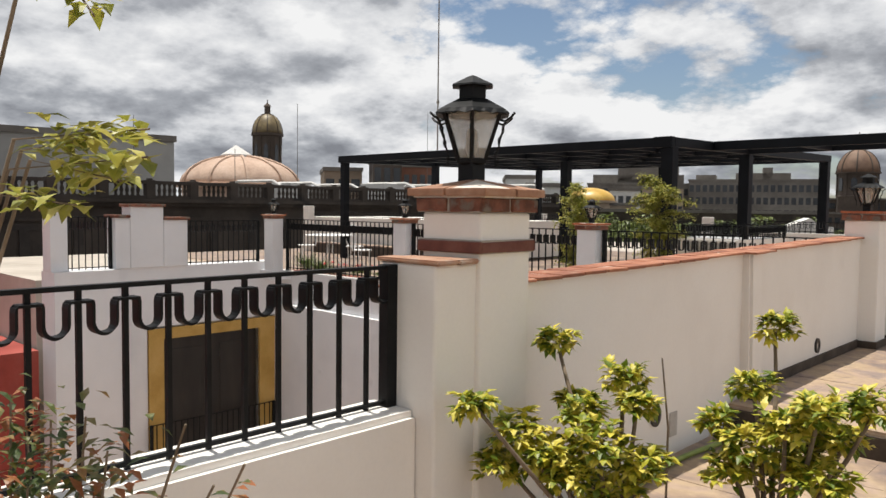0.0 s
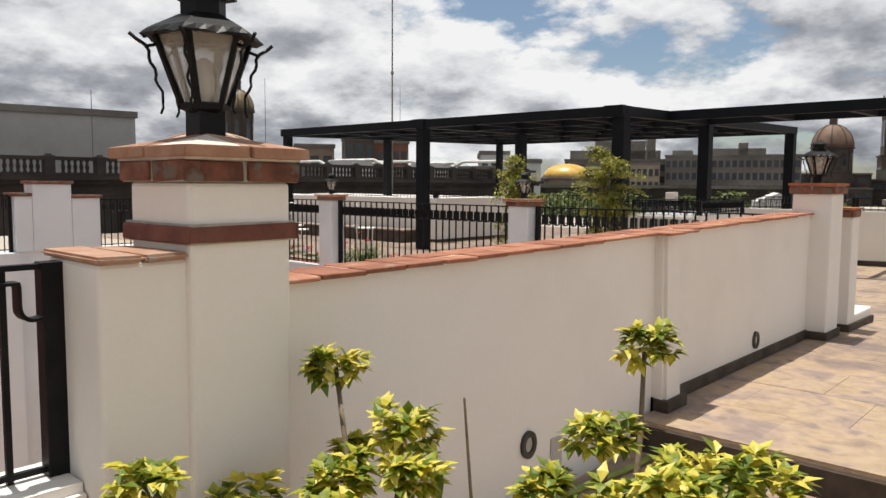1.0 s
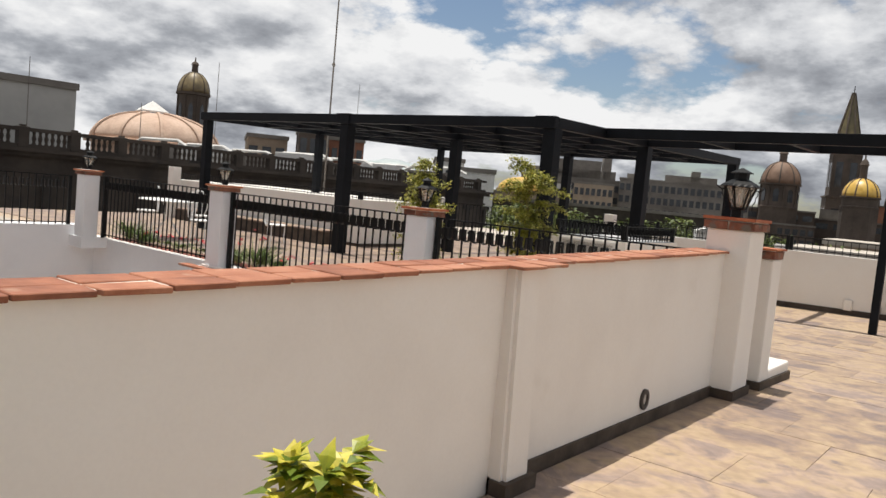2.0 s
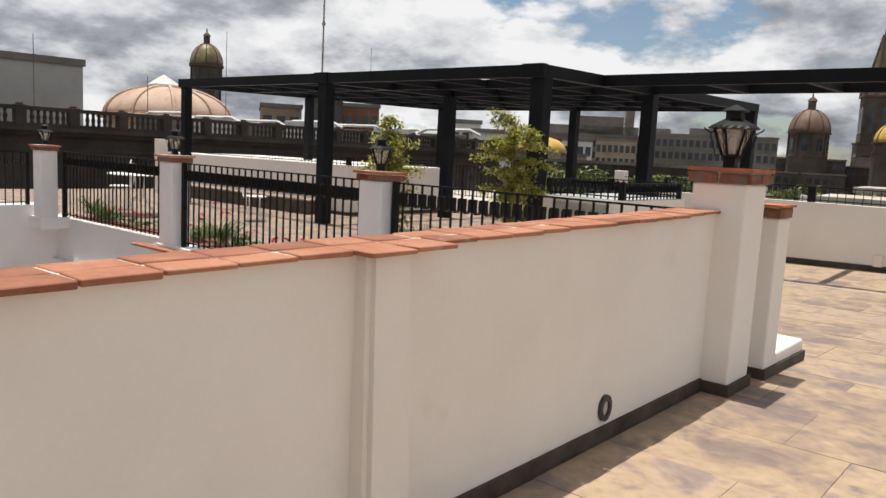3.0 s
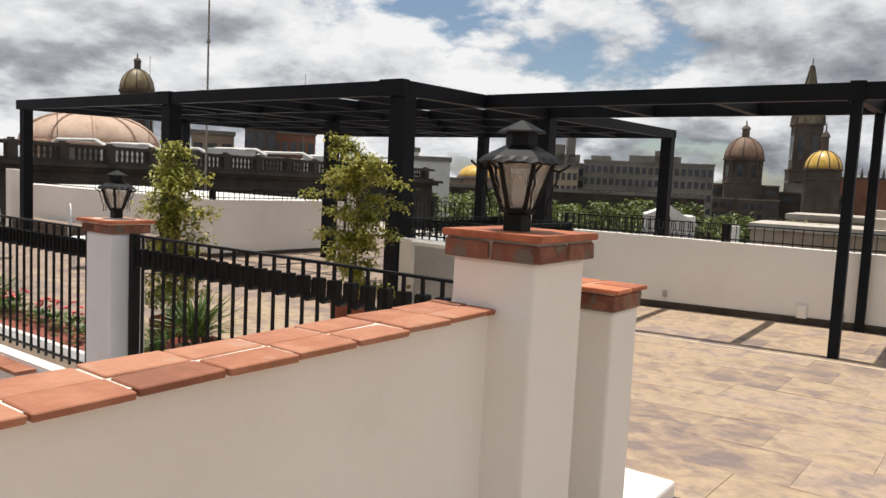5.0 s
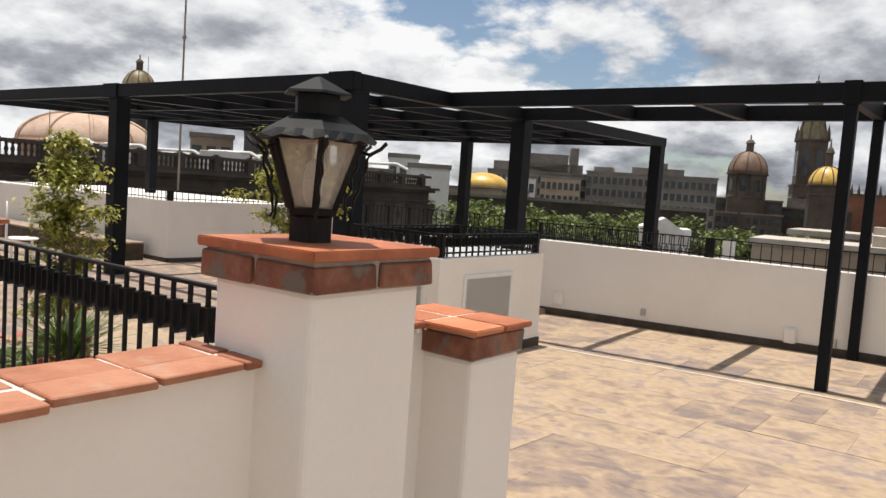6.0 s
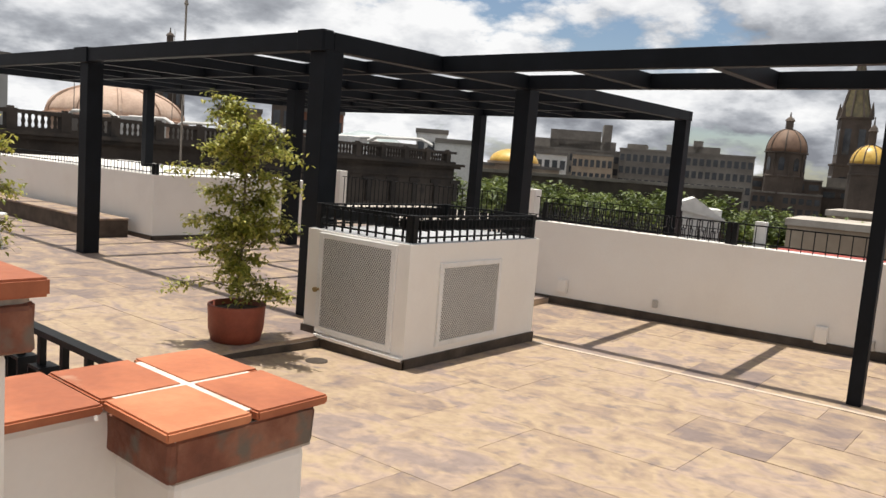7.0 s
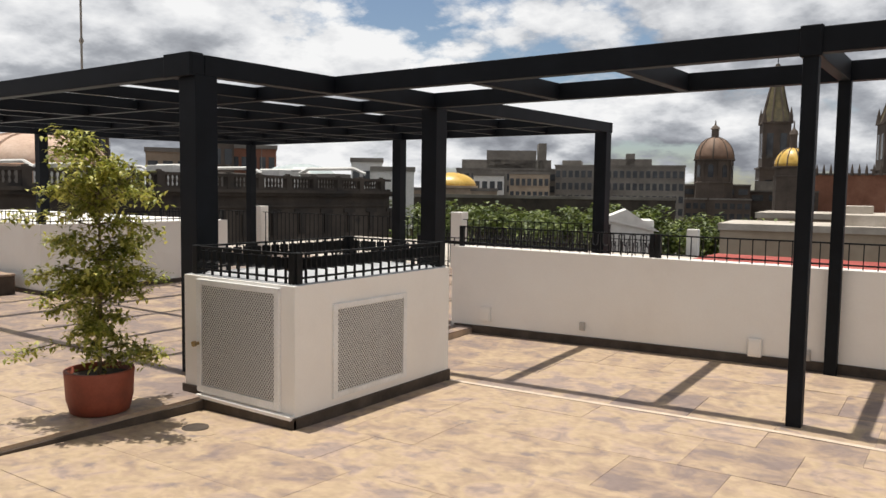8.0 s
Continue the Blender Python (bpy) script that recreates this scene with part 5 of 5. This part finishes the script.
def slab_house(name, az0, az1, dist, top_el, label, mat, floors, cols, bottom=GROUND_Z, depth=14.0, win_h=0.55, category="building", roof_bits=(), roof=None):
    """A far building turned to the terrace: storeys of windows set in its front."""
    a, b = at(az0, dist), at(az1, dist)
    L = (b - a).length
    ang = math.atan2(b.y - a.y, b.x - a.x)
    top = height(top_el, dist)
    H = thing(name, a, label, category)
    H.rotation_euler = (0, 0, ang)
    part("wall", B(((0, 0, bottom), (L, depth, top))), mat, H)
    part("roof", B(((-0.15, -0.2, top), (L + 0.15, depth, top + 0.5))), roof or CONCRETE, H)
    if floors:
        fh = min(3.2, (top + 7.0) / floors)
        cw = L / cols
        me = mesh_of("window", B(((-cw * 0.36, -0.06, -fh * win_h / 2), (cw * 0.3, 0.3, fh * win_h / 2))), WINDOW)
        sill = mesh_of("sill", B(((-cw * 0.36, -0.2, -fh * win_h / 2 - 0.15), (cw * 0.36, -0.02, -fh * win_h / 2))), mat)
        for i in range(cols):
            for j in range(floors):
                w = piece("window", me, H, ((i + 0.5) * cw, 0, top - fh * (j + 0.6)))
                piece("sill", sill, w)
    for u0, u1, hh in roof_bits:
        part("roof_house", B(((u0 * L, 2, top + 0.5), (u1 * L, depth - 2, top + 0.5 + hh))), roof or CONCRETE, H)
    return H


slab_house("office_building", 34.6, 27.1, 210, 1.75, "dark grey office building with set back roof storeys", CONCRETE, 3, 14, roof_bits=((0.05, 0.95, 2.4), (0.3, 0.8, 5.0), (0.82, 0.9, 7.0)))
slab_house("pink_house", 30.6, 27.6, 190, 1.45, "pinkish rendered house with small square windows", TAN_WALL, 4, 7)
slab_house("apartment_block", 27.2, 17.9, 200, 2.05, "long grey concrete block with rows of balconies", CONCRETE, 5, 20, roof_bits=((0.05, 0.2, 1.2), (0.35, 0.75, 1.6), (0.55, 0.62, 3.0)))
slab_house("golden_dome_house", 38.6, 31.5, 128, 0.15, "low tan house below a golden dome", TAN_WALL, 0, 1)
slab_house("white_house", 33.3, 31.0, 150, 1.3, "white walled house among the roofs", WHITE_WALL, 2, 4)
slab_house("low_terrace_wall", 39.0, 18.5, 120, -0.35, "long low brown wall behind the plaza trees", DARK_STONE, 0, 1, depth=3)
slab_house("church_aisle", 20.3, 13.4, 250, -0.25, "low brown church aisle with an arcade of openings", CHURCH, 2, 14)
slab_house("church_crossing", 18.9, 13.5, 256, 0.75, "tall brown church block under the great dome", CHURCH, 1, 6, depth=16)
slab_house("church_nave", 14.6, 9.2, 262, 0.35, "brown stone church wall with arched windows", CHURCH, 1, 5, roof_bits=((0.25, 0.8, 3.0),))
slab_house("brick_church", 9.9, 3.0, 268, 1.55, "reddish church wall with stone pinnacles", CHURCH_RED, 0, 1)
o = thing("church_parapet", at(9.9, 268), "row of small stone pinnacles on the church wall", "pinnacles")
for k in range(16):
    q = at(9.8 - k * 0.42, 267) - at(9.9, 268)
    bm = bmesh.new()
    lathe(bm, [(0.5, 8.6), (0.4, 10.4), (0.05, 12.2)], 5, (q.x, q.y, 0))
    part("pinnacle", bm, CHURCH, o)

# grey hall and roof clutter behind the palace
slab_house("grey_hall", 94.0, 70.5, 62, 4.46, "large plain grey hall with a pale roof edge", HALL_GREY, 0, 1)
slab_house("brown_house", 57.0, 54.0, 95, 2.6, "brown roof house above the palace", TAN_WALL, 1, 3)
slab_house("brown_tower_house", 53.3, 51.0, 90, 3.6, "brown stone roof house above the palace", CHURCH, 2, 3)
slab_house("red_roof_house", 51.2, 48.0, 100, 3.0, "house with a red roof storey above the palace", CHURCH_RED, 1, 5)
slab_house("pale_house", 42.5, 40.2, 90, 2.2, "pale house above the palace roof", WHITE_WALL, 1, 3)
slab_house("pale_roof_house", 41.0, 37.8, 84, 1.55, "pale stepped roofs beside the palace", WHITE_WALL, 0, 1)
o = thing("glass_roof", at(46.2, 80), "low glazed greenhouse dome on a roof", "roof")
bm = bmesh.new()
lathe(bm, [(4.2, 2.4), (4.0, 3.0), (2.8, 3.9), (1.0, 4.3)], 12)
part("glazing", bm, material("pale_glazing", [(0.40, 0.46, 0.46), (0.50, 0.56, 0.55), (0.6, 0.64, 0.62)], 0.5, 0.2, bump=0), o)
for k in range(7):
    az = 66.0 - k * 3.6
    q = at(az, 52 + 3 * (k % 3))
    o = thing("roof_unit", (q.x, q.y, 1.7), "grey roof unit with pipes on the palace roof", "roof unit", "roof units")
    part("casing", B(((-1.4, -1.0, 0), (1.4, 1.0, 1.0 + 0.35 * (k % 2))), bevel=0.03), WHITE_WALL if k % 2 else CONCRETE, o)
    bm = bmesh.new()
    tube(bm, [(-2.5, 0, 1.0), (-1.6, 0, 1.35), (2.2, 0.4, 1.35), (3.0, 0.6, 1.0)], 0.12, 6)
    part("pipe", bm, WHITE_WALL, o)
for az, dist, top in ((58.0, 75, 11.5), (70.5, 60, 8.0), (47.5, 90, 13.0), (63.5, 58, 5.6)):
    q = at(az, dist, 0.3, 5.0)
    o = thing("antenna", (q.x, q.y, GROUND_Z), "thin radio mast on a roof", "mast", "masts")
    bm = bmesh.new()
    tube(bm, [(0, 0, 0), (0, 0, top - GROUND_Z)], 0.05, 5, 0.025)
    part("mast", bm, CONCRETE, o)
o = thing("antenna", (-16.4, 18.0, TERRACE), "tall thin steel antenna pole with a knob on the terrace", "mast", "masts")
bm = bmesh.new()
tube(bm, [(0, 0, 0), (0, 0, 14.0)], 0.028, 6, 0.014)
part("mast", bm, CONCRETE, o)
bm = bmesh.new()
lathe(bm, [(0.03, 4.7), (0.055, 4.75), (0.03, 4.82)], 8)
part("knob", bm, CONCRETE, o)

# roofs just past the back wall
slab_house("near_flat_roof", 15.4, 1.5, 62, -2.35, "pale flat roofs with tanks beyond the terrace", TAN_WALL, 0, 1, depth=10, roof=ROOF_GREY, roof_bits=((0.55, 0.75, 0.8), (0.8, 0.98, 1.2)))
slab_house("tan_flat_roof", 13.0, 1.5, 75, -1.45, "pale flat roofs with tanks beyond the terrace", TAN_WALL, 0, 1, depth=12, roof=ROOF_GREY, roof_bits=((0.45, 0.62, 0.7), (0.7, 0.95, 1.0)))
o = thing("red_roof", (-2.9, 22.4, -0.38), "faded red coated roof of the next house", "roof")
part("slab", B(((-2.6, 0, -6), (12, 6.0, 0.5)), bevel=0.05), RED_ROOF, o)
part("parapet", B(((-2.8, -0.2, 0.5), (12, 0.05, 0.62))), TAN_WALL, o)
o = thing("white_hut", at(21.6, 26), "small white gabled roof house", "hut")
o.rotation_euler = (0, 0, radians(24))
part("wall", B(((-1.0, 0, -6), (0.75, 2.0, 0.72))), WHITE_WALL, o)
bm = bmesh.new()
v = [bm.verts.new(p) for p in ((-1.0, -0.1, 0.72), (0.95, -0.1, 0.35), (-0.15, -0.1, 1.08), (-1.0, 2.1, 0.72), (0.95, 2.1, 0.35), (-0.15, 2.1, 1.08))]
for q in ((0, 1, 2), (5, 4, 3), (0, 2, 5, 3), (2, 1, 4, 5), (1, 0, 3, 4)):
    bm.faces.new([v[i] for i in q])
part("gable_roof", bm, WHITE_WALL, o)
o = thing("roof_unit", at(17.2, 23), "small white air conditioner on the next roof", "air conditioner")
part("casing", B(((-0.16, -0.12, -1.0), (0.16, 0.12, 0.60)), bevel=0.02), WHITE_WALL, o)
structure("neighbour_roof", B(((-19.0, 22.3, GROUND_Z), (-5.0, 30.0, -0.1)), ((-5.0, 16.4, GROUND_Z), (7.0, 22.3, -0.4))), ROOF_GREY, "pale flat roofs of the next houses")
structure("neighbour_red_house", B(((-30.0, -8.0, GROUND_Z), (-12.65, 4.65, -1.1)), ((-30.0, -8.0, -1.1), (-20.0, 4.65, -0.2))), RED_ROOF, "faded red walls and roof of the next house")
structure("neighbour_terrace", B(((-19.0, 4.70, GROUND_Z), (-12.9, 8.96, 0.05))), ROOF_GREY, "pale flat roof beyond the patio")
# fences at the far edge of the terrace
railing((-19.0, 21.7, 0), "x", 13.4, 0.1, 1.02, 0.14, "plain black iron fence at the far edge of the terrace", scroll="", group="far fences")
for px in (-14.9, -8.9):
    o = thing("white_post", (px, 21.75, TERRACE), "slim white stucco post in the far fence", "post", "far posts")
    part("shaft", B(((-0.13, -0.13, 0), (0.13, 0.13, 1.16)), bevel=0.01), STUCCO, o)
railing((-10.2, 22.6, 0), "x", 5.2, -0.10, 0.72, 0.15, "black iron fence on the neighbouring roof", u_drop=0.2, group="far fences")
railing((-8.2, 19.4, 0), "x", 3.2, 0.10, 0.80, 0.13, "black iron fence round a roof light", scroll="band", group="far fences")


def plaza_tree(loc, h, r, n=420):
    t = thing("plaza_tree", loc, "broad leafy plaza tree", "tree", "plaza trees")
    bm = bmesh.new()
    tube(bm, [(0, 0, 0), (0.1, 0, h * 0.5), (0.2, 0.1, h * 0.8)], 0.28, 7, 0.1)
    for k in range(5):
        a = k * 1.3
        tube(bm, [(0.1, 0, h * 0.45), (r * 0.5 * math.cos(a), r * 0.5 * math.sin(a), h * 0.75)], 0.12, 5, 0.05)
    part("trunk", bm, BARK, t)
    bm = bmesh.new()
    clumps = [Vector((random.uniform(-1, 1) * r * 0.75, random.uniform(-1, 1) * r * 0.75, h * random.uniform(0.62, 0.98))) for _ in range(11)]
    for _ in range(n):
        c = random.choice(clumps)
        d = rand_way(-0.6, 1.0)
        leaf(bm, c + d * r * 0.33 * random.uniform(0.6, 1.1), rand_way(-0.6, 0.8), Vector((0, 0, 1)), 0.6, 0.4)
    part("crown", bm, CITY_GREEN, t)
    return t


random.seed(5)
base_trees = [plaza_tree((0, 0, -400), 10.0, 4.2, 1200), plaza_tree((0, 0, -400), 9.0, 3.8, 1000), plaza_tree((0, 0, -400), 10.6, 4.6, 1300)]
k = 0
for dist in (70, 84, 100, 118):
    az = 38.0 - (dist % 7) * 0.3
    while az > 9.0:
        q = at(az + random.uniform(-0.7, 0.7), dist + random.uniform(-5, 5))
        top_el = -1.05 - (36 - az) * 0.03
        ztop = height(top_el, dist) + random.uniform(-0.9, 0.5)
        src = base_trees[k % 3]
        hh = (10.0, 9.0, 10.6)[k % 3]
        m = Matrix.Translation((q.x, q.y, ztop - hh)) @ Matrix.Rotation(random.uniform(0, 6.28), 4, "Z")
        if k < 3:
            src.matrix_basis = m
        else:
            copy_thing(src, m)
        k += 1
        az -= math.degrees(6.2 / dist)

# white iron garden furniture on the terrace
WHITE_IRON = material("white_garden_iron", [(0.68, 0.68, 0.67), (0.76, 0.76, 0.75), (0.8, 0.8, 0.8)], 6, 0.5, bump=0.02)


def garden_chair(loc, rz):
    c = thing("garden_chair", loc, "white wrought iron garden chair with an oval back", "chair", "garden chairs")
    c.rotation_euler = (0, 0, rz)
    bm = bmesh.new()
    lathe(bm, [(0.2, 0.43), (0.21, 0.445), (0.2, 0.455)], 18)
    part("seat", bm, WHITE_IRON, c)
    bm = bmesh.new()
    tube(bm, [(-0.19, 0.17 * math.sin(a), 0.68 - 0.26 * math.cos(a)) for a in [i * math.tau / 16 for i in range(17)]], 0.012, 6)
    for k in (-1, 0, 1):
        tube(bm, [(-0.19, 0.06 * k, 0.45), (-0.19, 0.07 * k, 0.90)], 0.007, 5)
    part("backrest", bm, WHITE_IRON, c)
    for a in (0.8, 2.35, 3.9, 5.5):
        bm = bmesh.new()
        tube(bm, [(0.18 * math.cos(a), 0.18 * math.sin(a), 0.44), (0.17 * math.cos(a), 0.17 * math.sin(a), 0.2), (0.22 * math.cos(a), 0.22 * math.sin(a), 0)], 0.011, 6)
        part("leg", bm, WHITE_IRON, c)


for x, y, r in ((-11.4, 10.6, 0.6), (-12.6, 11.4, 2.2), (-13.6, 10.8, 4.0), (-10.9, 11.9, 1.2)):
    garden_chair((x, y, TERRACE), r)
o = thing("garden_table", (-12.5, 10.6, TERRACE), "round white iron garden table", "table")
bm = bmesh.new()
lathe(bm, [(0.52, 0.71), (0.54, 0.72), (0.52, 0.735)], 28)
part("tabletop", bm, WHITE_IRON, o)
for a in (0.5, 2.6, 4.7):
    bm = bmesh.new()
    tube(bm, [(0.1 * math.cos(a), 0.1 * math.sin(a), 0.71), (0.06 * math.cos(a), 0.06 * math.sin(a), 0.35), (0.32 * math.cos(a), 0.32 * math.sin(a), 0)], 0.015, 6)
    part("leg", bm, WHITE_IRON, o)

# ---- paving, slab by slab ----


def paving(bed, x0, x1, y0, y1, z, near, fall=True):
    """Stone slabs in broken courses; those in the near stretch are pieces, the rest one mesh."""
    rest = bmesh.new()
    dy, row = 0.60, 0
    y = y0
    while y < y1 - 0.02:
        h = min(dy, y1 - y)
        x = x0 - 0.31 * (row % 4)
        while x < x1 - 0.02:
            w = 0.60 + 0.62 * (random.random() < 0.4)
            a, b = max(x, x0), min(x + w, x1)
            if b - a > 0.05:
                dz = random.uniform(-0.002, 0.001)
                bm = bmesh.new() if near(0.5 * (a + b), y + h / 2) else None
                box(bm or rest, (a + 0.0011, y + 0.0011, z - 0.03), (b - 0.0011, y + h - 0.0011, z + dz))
                if bm:
                    part("slab", lay(bm) if fall else bm, STONE, bed)
            x += w
        y += dy
        row += 1
    tagged(part("slab_field", lay(rest) if fall else rest, STONE, bed), kind="stuff")


structure("trim", lay(B(((-3.95, 14.16, -0.02), (-1.2, 14.215, 0.003)), ((-1.2, 14.16, -0.02), (7.0, 14.215, 0.003)))), PALE_STONE, "pale stone border strip in the paving")
paving(floor_bed, -4.93, 7.0, 8.96, 14.158, 0.0, lambda x, y: -3.8 < x < 1.6)
paving(floor_bed, -4.93, 7.0, 14.217, 16.1, 0.0, lambda x, y: -3.8 < x < 0.2)
paving(floor_bed, -1.2, 7.0, STEP_Y, 8.955, 0.0, lambda x, y: x < 0.6)
paving(floor_low, -1.2, 7.0, -8.0, STEP_Y - 0.02, LOW, lambda x, y: False, False)
paving(floor_left, -19.0, -4.95, 9.64, 21.9, TERRACE, lambda x, y: -7.5 < x and y < 12.3, False)
